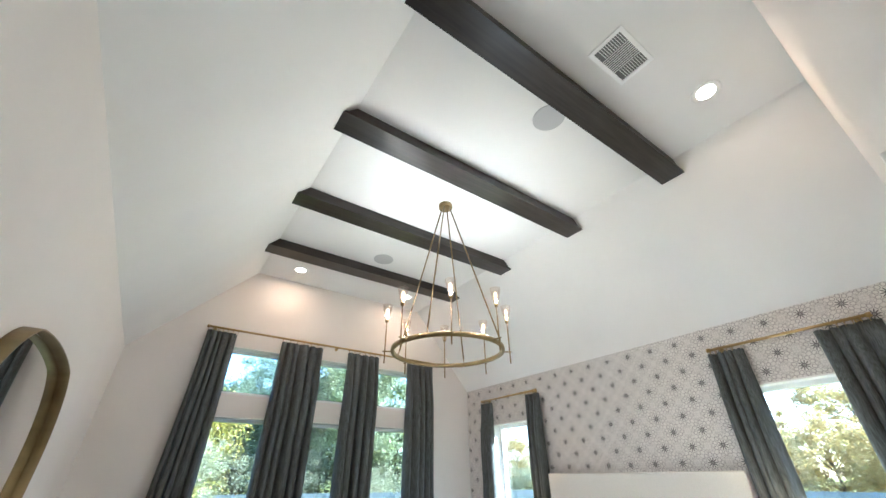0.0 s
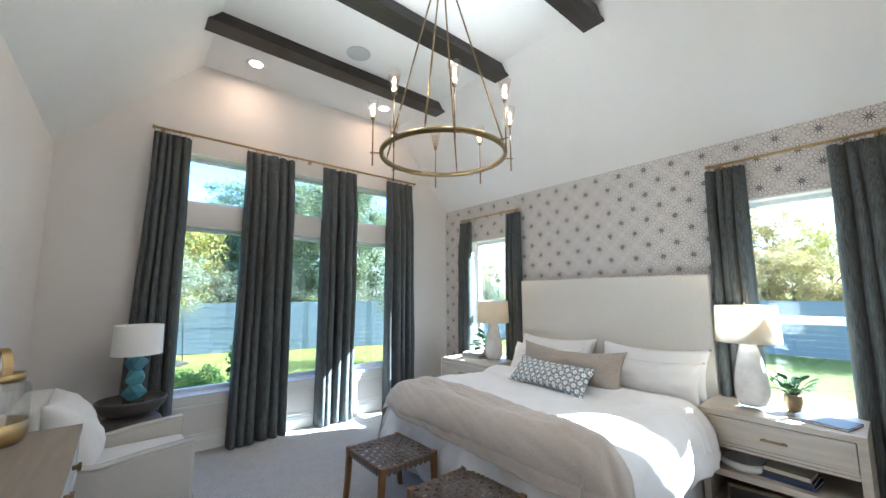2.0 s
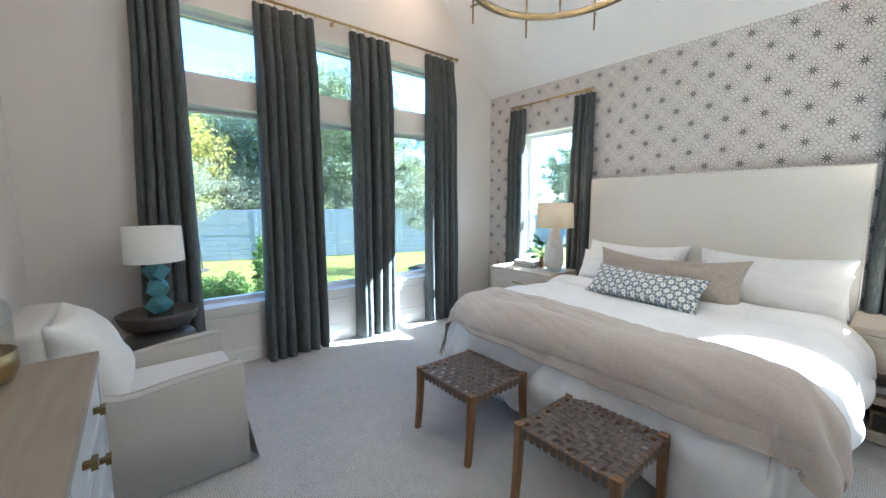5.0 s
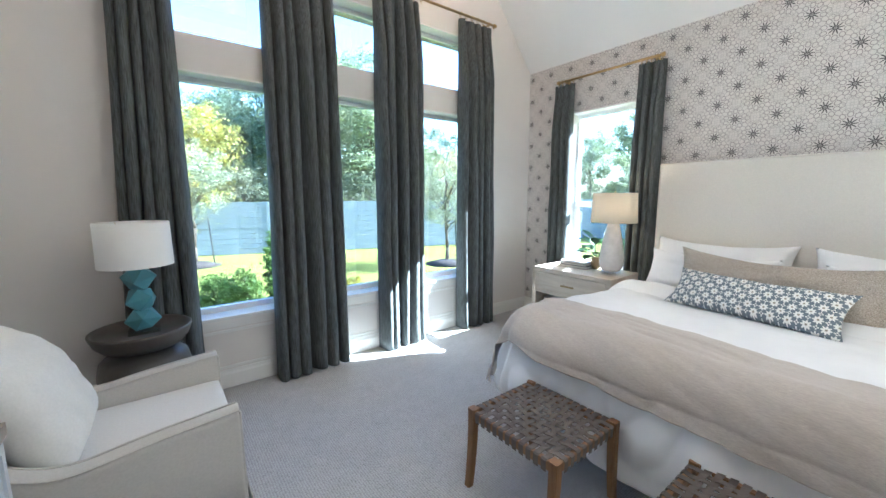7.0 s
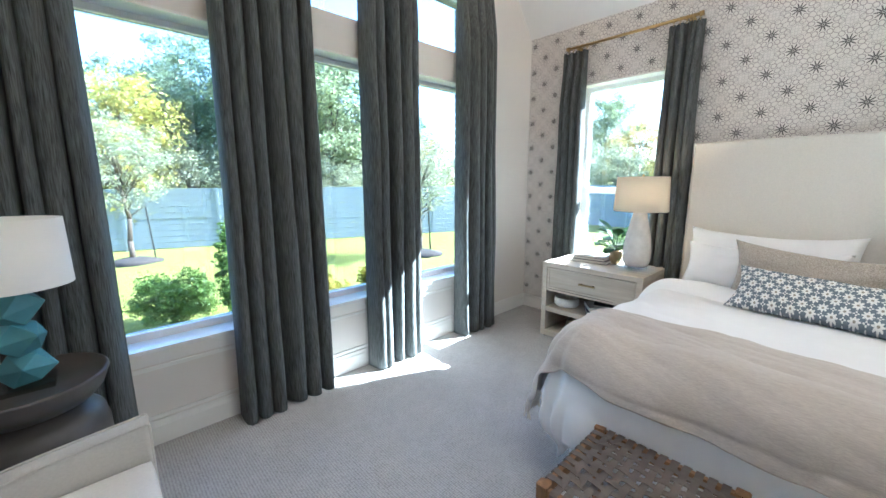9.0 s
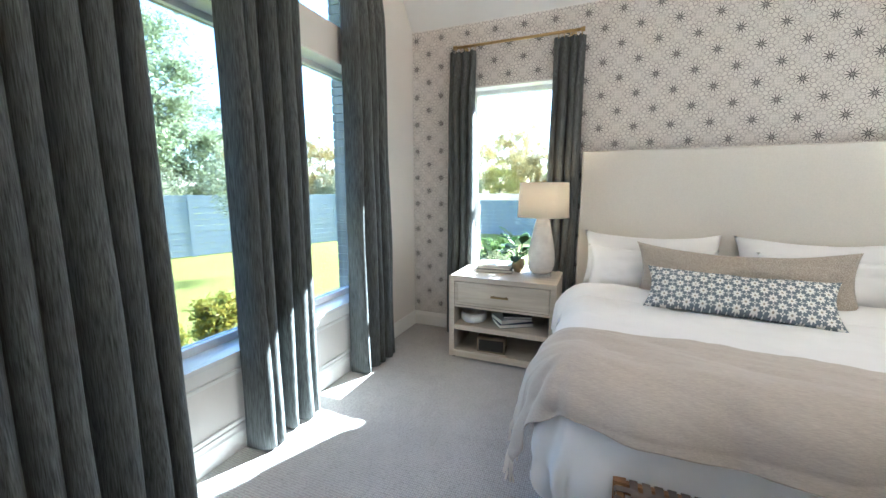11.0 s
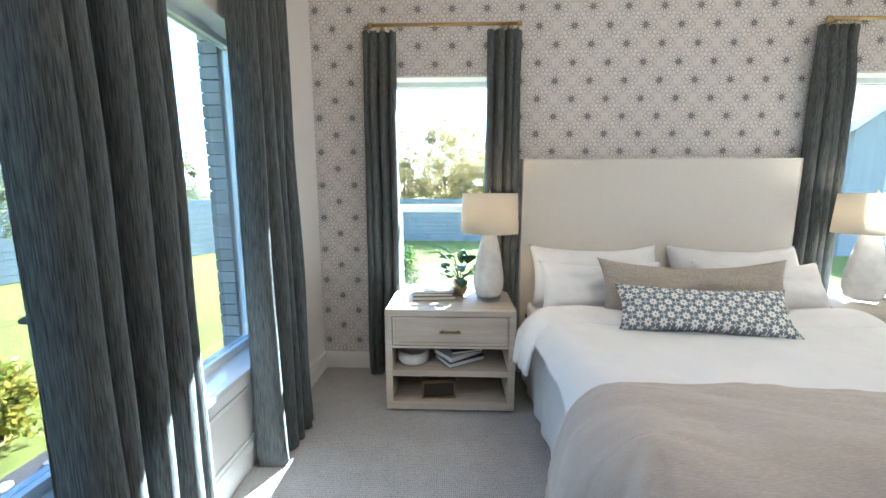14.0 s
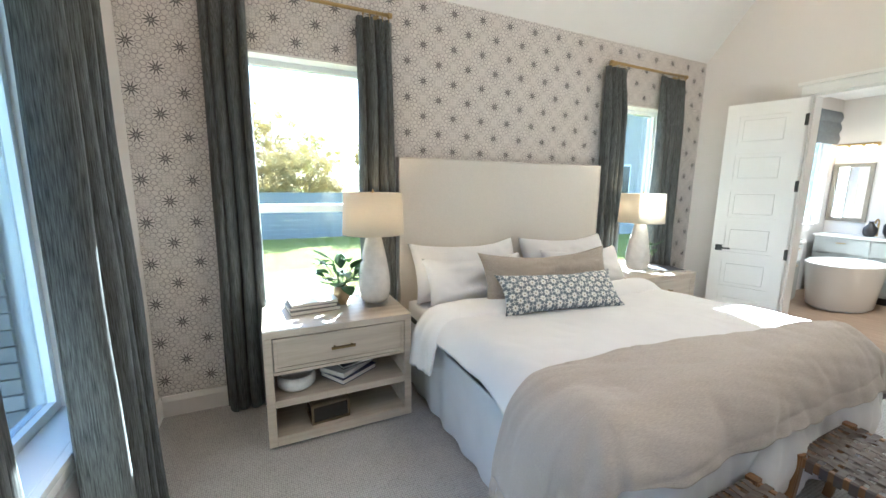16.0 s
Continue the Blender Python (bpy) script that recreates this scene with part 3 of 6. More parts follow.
# ---- curtains and rods ----
def curtain(x, y, turn, w_top, w_bot, z_top, folds, seed, label, group, depth=0.085, lean=0.0, z_bot=0.012):
    """A pinch-pleated panel that hangs in soft folds; local x along it, local -y into the room."""
    ob = thing("curtain", pose(x, y, 0, 0, 0, turn), label, "curtain", group)
    rnd = random.Random(seed)
    ph = [rnd.uniform(-0.5, 0.5) for _ in range(folds + 2)]
    am = [rnd.uniform(0.6, 1.2) for _ in range(folds + 2)]
    nu, nv = folds * 14 + 1, 34

    def f(u, v):
        h = v ** 1.3
        k = folds * (u + 0.045 * math.sin(2 * math.pi * u + seed) + 0.02 * math.sin(6 * math.pi * u + 2.1 * seed) - 0.045 * math.sin(seed) - 0.02 * math.sin(2.1 * seed))
        k = min(max(k, 0.0), folds * 1.0)
        i = int(min(folds - 1, k))
        a = am[i] * (1 - (k - i)) + am[i + 1] * (k - i)
        p = ph[i] * (1 - (k - i)) + ph[i + 1] * (k - i)
        w = w_top * (1 - h) + w_bot * h
        s = math.sin(2 * math.pi * (k + 0.25 * p * h) - math.pi / 2)
        s = math.copysign(abs(s) ** 0.9, s)
        d = depth * (0.35 + 0.65 * min(1, v * 6)) * a * (0.8 + 0.35 * h)
        sway = 0.008 * n3(u * 4, v * 3, seed) + lean * h
        xx = (u - 0.5) * w - 0.20 * (w / folds) * math.sin(2 * math.pi * k) * (0.3 + 0.7 * min(1, v * 5)) + 0.006 * math.sin(4 * math.pi * k + p) * h + sway
        yy = -0.05 - d * (0.5 + 0.5 * s) - 0.012 * n3(u * 6, v * 5, seed + 3)
        zz = z_top * (1 - v) + z_bot * v + (0.006 * math.sin(2 * math.pi * k) if v < 0.02 else 0) + 0.004 * n3(u * 9, 0, seed)
        return (xx, yy, zz)

    body = part("panel", grid(nu, nv, f), CURTAIN, ob, smooth=True)
    thicken(body, 0.004)
    for i in range(folds):
        u = (i + 0.5) / folds
        px, py, _ = f(u, 0.01)
        bm = bmesh.new()
        box(bm, px - 0.010, px + 0.010, py - 0.006, py + 0.012, z_top - 0.085, z_top + 0.004, bevel=0.004)
        part("pinch_pleat", bm, CURTAIN, ob)
    return ob


def curtain_rod(x, y, turn, length, z, rings, label, radius=0.012):
    """A thin bar on wall brackets with end caps and a row of rings."""
    ob = thing("curtain_rod", pose(x, y, z, 0, 0, turn), label, "curtain rod")
    h = length / 2
    part("bar", rod(bmesh.new(), (-h, -0.09, 0), (h, -0.09, 0), radius, 12), BRASS, ob, smooth=True)
    for s in (-1, 1):
        part("finial", rod(bmesh.new(), (s * h, -0.09, 0), (s * (h + 0.03), -0.09, 0), radius * 1.5, 12), BRASS, ob, smooth=True)
    for bx in ([-h + 0.06, h - 0.06] if length < 2 else [-h + 0.06, 0, h - 0.06]):
        bm = rod(bmesh.new(), (bx, -0.001, -0.004), (bx, -0.09, -0.004), 0.007, 8)
        rod(bm, (bx, -0.001, -0.004), (bx, -0.010, -0.004), 0.022, 14)
        part("bracket", bm, BRASS, ob)
    me = None
    for r in rings:
        if me is None:
            bm = bmesh.new()
            R, q = 0.019, 0.0028
            for i in range(16):
                a0, a1 = 2 * math.pi * i / 16, 2 * math.pi * (i + 1) / 16
                rod(bm, (0, R * math.cos(a0), R * math.sin(a0)), (0, R * math.cos(a1), R * math.sin(a1)), q, 5)
            rod(bm, (0, 0, -R), (0, 0, -R - 0.02), 0.002, 5)
            o = part("ring", bm, BRASS, ob)
            me = o.data
        else:
            o = new("ring", me)
            o.parent = ob
        o.location = (r, -0.09, -0.006)
    return ob


NORTH_PANELS = [(-3.725, 0.32, 0.44, 5, -0.06), (-2.765, 0.54, 0.575, 6, -0.035), (-1.895, 0.48, 0.46, 5, -0.035), (-0.95, 0.46, 0.48, 5, -0.02)]
for i, (cx, wt, wb, n, ln) in enumerate(NORTH_PANELS):
    curtain(cx, 0, 0, wt, wb, 3.20, n, 11 + i, "floor-length charcoal grey pleated curtain hung on brass rings", "window wall curtains", 0.145, ln)
curtain_rod(-2.298, 0, 0, 3.15, 3.238, [c - 2.298 * -1 + (k / 6 - 0.5) * w for c, w, *_ in NORTH_PANELS for k in range(7)], "long thin brass curtain rod across the window wall")
for mid_y, seed, panels in ((-1.018, 31, ((-0.535, 0.25), (-1.458, 0.25))), (-4.246, 41, ((-3.815, 0.29), (-4.64, 0.38)))):
    for i, (cy, cw) in enumerate(panels):
        curtain(0, cy, -90, cw, cw * 1.08, 2.645, 4, seed + i, "charcoal grey pleated curtain beside a bed window", "bed wall curtains", 0.10, 0.0)
    curtain_rod(0, mid_y, -90, 1.052, 2.675, [sg * (0.445 + (k - 2) * 0.045) for sg in (-1, 1) for k in range(5)], "short brass curtain rod above a bed window")


# ---- chandelier ----
def chandelier(x, y):
    ob = thing("chandelier", (x, y, TOP), "aged brass ring chandelier with eight seeded glass shades", "chandelier")
    zr, R = -1.51, 0.45
    part("canopy", lathe([(0, -0.001), (0.068, -0.001), (0.07, -0.006), (0.07, -0.04), (0.066, -0.045), (0, -0.045)], 36), OLD_BRASS, ob, smooth=False)
    part("ring", lathe([(R - 0.012, zr - 0.016), (R + 0.012, zr - 0.016), (R + 0.015, zr), (R + 0.012, zr + 0.016), (R - 0.012, zr + 0.016), (R - 0.015, zr), (R - 0.012, zr - 0.016)], 72), OLD_BRASS, ob, smooth=True)
    for k in range(4):
        a = radians(35 + 90 * k)
        c, s = math.cos(a), math.sin(a)
        bm = rod(bmesh.new(), (0.04 * c, 0.04 * s, -0.04), ((R - 0.01) * c, (R - 0.01) * s, zr + 0.05), 0.0065, 8)
        rod(bm, ((R - 0.01) * c, (R - 0.01) * s, zr + 0.05), (R * c, R * s, zr + 0.012), 0.004, 6)
        part("hanging_rod", bm, OLD_BRASS, ob, smooth=True)
    for k in range(8):
        a = radians(12.5 + 45 * k)
        c, s = math.cos(a), math.sin(a)
        r = R + 0.062
        px, py = r * c, r * s
        arm = part("arm", rod(rod(bmesh.new(), ((R - 0.02) * c, (R - 0.02) * s, zr), ((r + 0.018) * c, (r + 0.018) * s, zr), 0.0055, 8), (px, py, zr - 0.095), (px, py, zr + 0.25), 0.0055, 8), OLD_BRASS, ob, smooth=True)
        part("socket", lathe([(0, zr + 0.245), (0.011, zr + 0.245), (0.017, zr + 0.262), (0.017, zr + 0.268), (0.011, zr + 0.27), (0.011, zr + 0.305), (0, zr + 0.305)], 16, None, px, py), OLD_BRASS, arm, smooth=True)
        part("shade", lathe([(0.019, zr + 0.268), (0.026, zr + 0.30), (0.041, zr + 0.385), (0.043, zr + 0.40), (0.041, zr + 0.40), (0.024, zr + 0.302), (0.017, zr + 0.271)], 20, None, px, py), SEEDED, arm, "tapered clear glass shade", True)
        off = k == 1
        part("bulb", lathe([(0, zr + 0.303), (0.008, zr + 0.31), (0.014, zr + 0.335), (0.013, zr + 0.352), (0.006, zr + 0.368), (0, zr + 0.372)], 12, None, px, py), BULB_OFF if off else BULB, arm, "unlit clear bulb" if off else "glowing filament bulb", True)
        if not off:
            point_lamp("chandelier_lamp", x + px, y + py, TOP + zr + 0.338, CHANDELIER, 0.020, (1.0, 0.87, 0.73))
    return ob


CHANDELIER = 1.75
chandelier(-2.28, -2.64)


# ---- bed ----
BED_Y, BED_HALF, BED_TOP, FOOT = -2.628, 0.985, 0.66, -1.995


def bed():
    ob = thing("bed", (0, BED_Y, 0), "king bed with a tall cream upholstered headboard", "bed")
    hw = 1.018
    bm = boxes((-0.105, -0.022, -hw, hw, 0.02, 1.728), bevel=0.016)
    part("headboard", bm, UPHOLSTERY, ob, "tall flat cream linen headboard", True)
    bm = bmesh.new()
    pts = [(-0.105, -hw + 0.006, 0.05), (-0.105, -hw + 0.006, 1.720), (-0.105, hw - 0.006, 1.720), (-0.105, hw - 0.006, 0.05)]
    for a, b in zip(pts, pts[1:]):
        rod(bm, a, b, 0.006, 8)
    part("piping", bm, UPHOLSTERY, ob, "", True)
    part("box_spring", boxes((FOOT + 0.06, -0.13, -0.955, 0.955, 0.10, 0.35), bevel=0.03), DARK_METAL, ob, "dark bed base")
    part("mattress", boxes((FOOT + 0.04, -0.13, -0.965, 0.965, 0.35, 0.635), bevel=0.05), LINEN, ob, "white covered mattress", True)

    def skirt(points, nfold):
        L = [0]
        for a, b in zip(points, points[1:]):
            L.append(L[-1] + math.dist(a, b))

        def f(u, v):
            d = u * L[-1]
            i = max(k for k in range(len(points) - 1) if L[k] <= d + 1e-9)
            a, b = points[i], points[i + 1]
            t = (d - L[i]) / (L[i + 1] - L[i])
            px, py = a[0] + (b[0] - a[0]) * t, a[1] + (b[1] - a[1]) * t
            nx, ny = (b[1] - a[1]), -(b[0] - a[0])
            k = math.hypot(nx, ny)
            o = v * (0.010 * math.sin(u * nfold) + 0.010 * n3(u * nfold * 0.3, v, 4.0)) + 0.006 * v
            return (px + nx / k * o, py + ny / k * o, 0.505 * (1 - v) + 0.008 * v)
        return grid(260, 8, f)

    part("bed_skirt", skirt([(-0.15, -0.985), (FOOT + 0.035, -0.985), (FOOT + 0.035, 0.985), (-0.15, 0.985)], 150), SKIRT_CLOTH, ob, "pale gathered bed skirt", True)
    # A thin dark box marks the line between skirt and mattress.
    part("bed_rail", boxes((FOOT + 0.03, -0.14, -0.974, 0.974, 0.50, 0.535), bevel=0.008), DARK_METAL, ob, "dark band above the skirt")
    return ob


bed()


def drape(u, v, lift):
    """A point of a cloth laid over the mattress: u metres from the head, v metres from the middle line."""
    r = 0.14
    hx, hv = -FOOT - 0.04, BED_HALF - 0.075

    def roll(d, bulge):
        if d <= 0:
            return d, 0.0
        if d < r * math.pi / 2:
            return r * math.sin(d / r), r * (1 - math.cos(d / r))
        e = d - r * math.pi / 2
        return r + bulge * math.sin(min(1.0, e / 0.32) * math.pi) ** 0.8 * 0.6 + 0.10 * e * 0.5, r + e

    a, b = max(0.0, u - hx), max(0.0, abs(v) - hv)
    rho, th = math.hypot(a, b), math.atan2(b, a)
    out, drop = roll(rho, 0.025 + 0.03 * max(0.0, math.cos(th)) ** 2)
    both = min(1.0, 4 * min(a, b) / (rho + 1e-6)) * min(1.0, rho * 2)
    out += lift * 0.5 * min(1, drop * 8) + both * (0.022 * math.sin(th * 11) - 0.02)
    z = BED_TOP + lift * (1 - min(1, drop * 4)) - drop
    if z < 0.03:
        out += (0.03 - z) * 0.25
        z = 0.03 + 0.01 * math.sin(th * 9)
    dx = hx + out * math.cos(th) if a > 0 else u
    dy = hv + out * math.sin(th) if b > 0 else abs(v)
    return Vector((-dx, math.copysign(dy, v), z))


def duvet_at(d, w):
    """The top of the duvet d metres from the head and w metres from the middle (north positive)."""
    p = drape(d, w, 0.045)
    edge = max(abs(w) - 0.9, d - 1.97, 0)
    k = 1 - min(1, edge * 2.2)
    puff = 0.045 * max(0.0, min(1.0, (d - 0.95) / 0.5)) + 0.030 * n3(d * 1.4, w * 1.4, 1.0) + 0.012 * n3(d * 3.6, w * 3.6, 5.0)
    rip = 0.5 + 0.5 * n3(d * 0.8 + 3, w * 0.9, 2.0)
    crease = 0.019 * rip * (abs(n3(d * 5.0 + w * 2.2, w * 5.5 - d * 1.7, 7.0)) ** 0.9 - 0.3)
    crease += 0.010 * abs(n3(d * 2.5 - w * 5.0, w * 9.0 + d * 2.0, 13.0)) ** 0.7 * max(0.0, min(1.0, -w * 1.5))
    fall = min(1, edge * 3)
    hang = 0.070 * n3(w * 2.6, d * 2.4, 11.0) + 0.045 * abs(n3(w * 6, d * 4, 4.0)) + 0.016 * math.sin(w * 8 + 3 * d + 4 * n3(d, w * 1.3, 3))
    hang -= 0.03 * max(0.0, min(1.0, (1.0 - abs(w)) * 3)) if d > 1.97 else 0.0
    hang *= fall
    p += Vector((-1.0 if d > 1.97 else 0, math.copysign(1, w) if abs(w) > 0.93 else 0, 0)) * hang
    p.z += (puff + crease) * k
    return p


def duvet():
    ob = thing("duvet", (0, BED_Y, 0), "white cotton duvet spread over the bed, folded back at the head", "duvet")

    def f(u, v):
        w0 = -1.33 + v * 2.42
        d = 0.62 + u * (2.50 + 0.13 * max(0.0, min(1.0, 0.5 - w0 * 0.6)) - 0.62 + 0.045 * math.sin(w0 * 6.5) + 0.03 * n3(w0 * 2, 3, 1))
        w = w0 + v * 0.10 * max(0, d - 1.4) + 0.03 * n3(d * 1.5, 9, 0)
        return duvet_at(d, w)
    body = part("cover", grid(150, 190, f), LINEN, ob, smooth=True)
    thicken(body, 0.02, 1)

    def fold(u, v):
        d = 0.60 + u * 0.30
        w = -1.22 + v * 2.47
        p = drape(d, w, 0.085 * math.sin(math.pi * min(1, 0.12 + u * 0.95)) ** 0.5 + 0.02)
        p.z += 0.014 * n3(d * 5, w * 4, 8.0)
        p.x += 0.03 * n3(w * 2.3, 1, 1) + 0.012 * n3(w * 9, 2, 2)
        e = max(0, abs(w) - 0.93)
        p.y += math.copysign(0.02 * math.sin(d * 30) * min(1, e * 5) + 0.008 * min(1, e * 5), w)
        return p
    o = part("turned_back_edge", grid(22, 130, fold), LINEN, ob, "", True)
    thicken(o, 0.016, 1)
    return ob


duvet()


FRINGE = cloth("cream_fringe", (0.66, 0.60, 0.53), 0.9, 600)


def throw():
    ob = thing("throw_blanket", (0, BED_Y, 0), "taupe woven throw with fringed ends across the bed foot", "throw blanket")

    def at(u, v):
        # v runs from the south hem to the north hem, u from the head side to the foot side
        w = -1.52 + v * (1.52 + 1.30)
        s = (w + 1.5) / 2.8
        inner = 2.02 - 0.34 * math.sin(max(0, min(1.0, s * 1.25)) * math.pi / 2) ** 1.1 + 0.03 * math.sin(s * 7.0) * (1 - s)
        outer = 2.21 + 0.02 * math.sin(s * 5.0) - 0.05 * max(0, s - 0.8) / 0.2
        d = inner + u * (outer - inner)
        p = duvet_at(d, w)
        n = (duvet_at(d + 0.05, w) - duvet_at(d - 0.05, w)).cross(duvet_at(d, w + 0.15) - duvet_at(d, w - 0.15)).normalized()
        if n.z < -0.05 or (abs(n.z) < 0.05 and (n.y * w < 0)):
            n = -n
        edge = max(abs(w) - 0.93, 0)
        q = d + 0.05 * n3(d * 1.2, w * 0.7, 0) + 0.03 * math.sin(w * 2.1)
        fine = math.sin(q * 97 + 3 * n3(d * 3, w * 0.8, 2))
        near = max(0.0, 1 - abs(u - 0.10) / 0.16)
        lift = 0.026 + 0.004 * max(0.0, u - 0.7) / 0.3 + 0.009 * n3(d * 5.0 + 2.0 * w, w * 1.6 - d, 17.0) + 0.006 * n3(d * 13.0 + 4.0 * w, w * 2.2, 21.0) + 0.0035 * n3(d * 30.0 + 7.0 * w, w * 3.4, 25.0) + 0.0007 * fine * max(0.0, 0.35 + n3(d * 2, w * 0.8, 9)) + near * 0.003
        k = min(1, edge * 3)
        p += n * (lift + k * 0.012 * (1 + math.sin(d * 24 + 1.0)))
        return p
    body = part("blanket", grid(120, 190, at), THROW_CLOTH, ob, smooth=True)
    thicken(body, 0.006, 0)
    bm = bmesh.new()
    rnd = random.Random(5)
    for v, sgn in ((0.0, -1), (1.0, 1)):
        for k in range(70):
            a = at((k + 0.5) / 70, v)
            b = a + Vector((rnd.uniform(-0.012, 0.012), sgn * rnd.uniform(0.0, 0.02), -0.045))
            c = b + Vector((rnd.uniform(-0.012, 0.012), rnd.uniform(-0.008, 0.008), -0.045))
            rod(bm, a, b, 0.0035, 5)
            rod(bm, b, c, 0.003, 5, 0.0045)
    tagged(part("fringe", bm, FRINGE, ob, "knotted cream fringe"), kind="stuff")
    return ob


throw()


def cushion(name, w, h, t, m, mat, label, category, group="", seed=0, sag=0.0, squash=0.5):
    """A stuffed pillow: local x across, z up, y through it; soft corners, slightly slumped."""
    ob = thing(name, m, label, category, group)
    bm = bmesh.new()
    uvl = bm.loops.layers.uv.new("UVMap")
    nu, nv = 40, 26

    def f(u, v, side):
        a, b = 2 * u - 1, 2 * v - 1
        x = a * w / 2 * (1 - 0.075 * (1 - b * b) * abs(a) ** 3)
        z = b * h / 2 * (1 - 0.13 * (1 - a * a) * abs(b) ** 3 + 0.02 * n3(a * 3 + seed, b, 5))
        k = max(0, (1 - abs(a) ** 2.6)) ** squash * max(0, (1 - abs(b) ** 2.6)) ** squash
        y = side * t / 2 * k + 0.020 * n3(a * 2.2 + seed, b * 2.2, side * 1.0) * k + 0.010 * abs(n3(a * 5 + seed, b * 3, side * 2.0)) * k ** 0.5
        z -= sag * (1 - a * a) * (v ** 2)
        y += 0.006 * n3(a * 6 + seed, b * 6, 2 + side) * k
        return Vector((x, y, z + h / 2))

    for side in (-1, 1):
        rows = [[bm.verts.new(f(i / (nu - 1), j / (nv - 1), side)) for i in range(nu)] for j in range(nv)]
        for j in range(nv - 1):
            for i in range(nu - 1):
                q = [rows[j][i], rows[j][i + 1], rows[j + 1][i + 1], rows[j + 1][i]]
                fc = bm.faces.new(q if side < 0 else q[::-1])
                for lp in fc.loops:
                    lp[uvl].uv = (lp.vert.co.x, lp.vert.co.z)
    bmesh.ops.remove_doubles(bm, verts=bm.verts, dist=0.0008)
    part("filling", bm, mat, ob, smooth=True)
    return ob


def on_bed(x, y, z, tilt, turn=0.0):
    """Leans back towards the headboard; faces the foot."""
    return Matrix.Translation((x, y, z)) @ Matrix.Rotation(radians(-90 + turn), 4, "Z") @ Matrix.Rotation(radians(-tilt), 4, "X")


for i, y in enumerate((-2.14, -3.16)):
    cushion("bed_pillow", 0.95, 0.47, 0.27, on_bed(-0.33, y, 0.655, 24), LINEN, "white cotton pillow leaning on the headboard", "pillow", "white bed pillows", 3 + i, 0.035, 0.42)
for i, y in enumerate((-2.13, -3.20)):
    cushion("bed_pillow", 0.86, 0.37, 0.22, on_bed(-0.50, y, 0.665, 27), LINEN, "plump white cotton pillow in the front row", "pillow", "white bed pillows", 8 + i, 0.03, 0.42)
cushion("long_cushion", 1.14, 0.40, 0.17, on_bed(-0.75, -2.58, 0.685, 20, -3), TAN_CLOTH, "long tan woven bolster cushion with a slumped top", "cushion", "", 12, 0.04)
cushion("patterned_cushion", 0.92, 0.30, 0.15, on_bed(-0.985, -2.50, 0.70, 42, -9), MOTIF, "slate and white flower-patterned lumbar cushion", "cushion", "", 15, 0.015)


# ---- nightstands and what stands on them ----
def nightstand(x0, y0, width, label):
    ob = thing("nightstand", (x0, y0, 0), label, "nightstand", "nightstands")
    D, H, W = 0.53, 0.712, width
    p = 0.045
    part("top", boxes((0, D, -W, 0, H - 0.04, H), bevel=0.003), PALE_OAK, ob)
    for y in (-W, -p):
        part("side_panel", boxes((0.002, D, y, y + p, 0.018, H - 0.041), bevel=0.003), PALE_OAK, ob)
    part("back_panel", boxes((D - 0.015, D - 0.002, -W + p + 0.001, -p - 0.001, 0.02, H - 0.042)), PALE_OAK, ob)
    part("bottom_rail", boxes((0.002, 0.045, -W + p + 0.001, -p - 0.001, 0.018, 0.075), bevel=0.003), PALE_OAK, ob)
    part("bottom_shelf", boxes((0.046, D - 0.016, -W + p + 0.001, -p - 0.001, 0.045, 0.07)), PALE_OAK, ob)
    part("shelf", boxes((0.004, D - 0.016, -W + p + 0.001, -p - 0.001, 0.255, 0.298), bevel=0.003), PALE_OAK, ob)
    part("drawer_rail", boxes((0.004, 0.04, -W + p + 0.001, -p - 0.001, 0.452, 0.470), bevel=0.002), PALE_OAK, ob)
    dr = part("drawer", boxes((0.008, D - 0.05, -W + p + 0.005, -p - 0.005, 0.475, H - 0.046), bevel=0.002), PALE_OAK, ob)
    z0, z1, a, b = 0.475, H - 0.046, -W + p + 0.005, -p - 0.005
    e = 0.02
    part("drawer_bead", boxes((0.002, 0.008, a, b, z0, z0 + e), (0.002, 0.008, a, b, z1 - e, z1), (0.002, 0.008, a, a + e, z0 + e, z1 - e), (0.002, 0.008, b - e, b, z0 + e, z1 - e), bevel=0.0015), PALE_OAK, dr)
    bm = boxes((-0.022, -0.012, -W / 2 - 0.07, -W / 2 + 0.07, 0.562, 0.577), (-0.02, 0.008, -W / 2 - 0.055, -W / 2 - 0.045, 0.563, 0.576), (-0.02, 0.008, -W / 2 + 0.045, -W / 2 + 0.055, 0.563, 0.576), bevel=0.002)
    part("handle", bm, OLD_BRASS, dr, "brass bar handle")
    for x in (0.03, D - 0.06):
        for y in (-W + 0.02, -0.05):
            part("foot", boxes((x, x + 0.03, y, y + 0.03, 0.0, 0.018)), DARK_METAL, ob)
    return ob


nightstand(-0.65, -0.645, 0.86, "limed oak nightstand with a drawer and two open shelves")
nightstand(-0.60, -3.635, 0.86, "limed oak nightstand with a drawer and two open shelves")
NS = 0.712


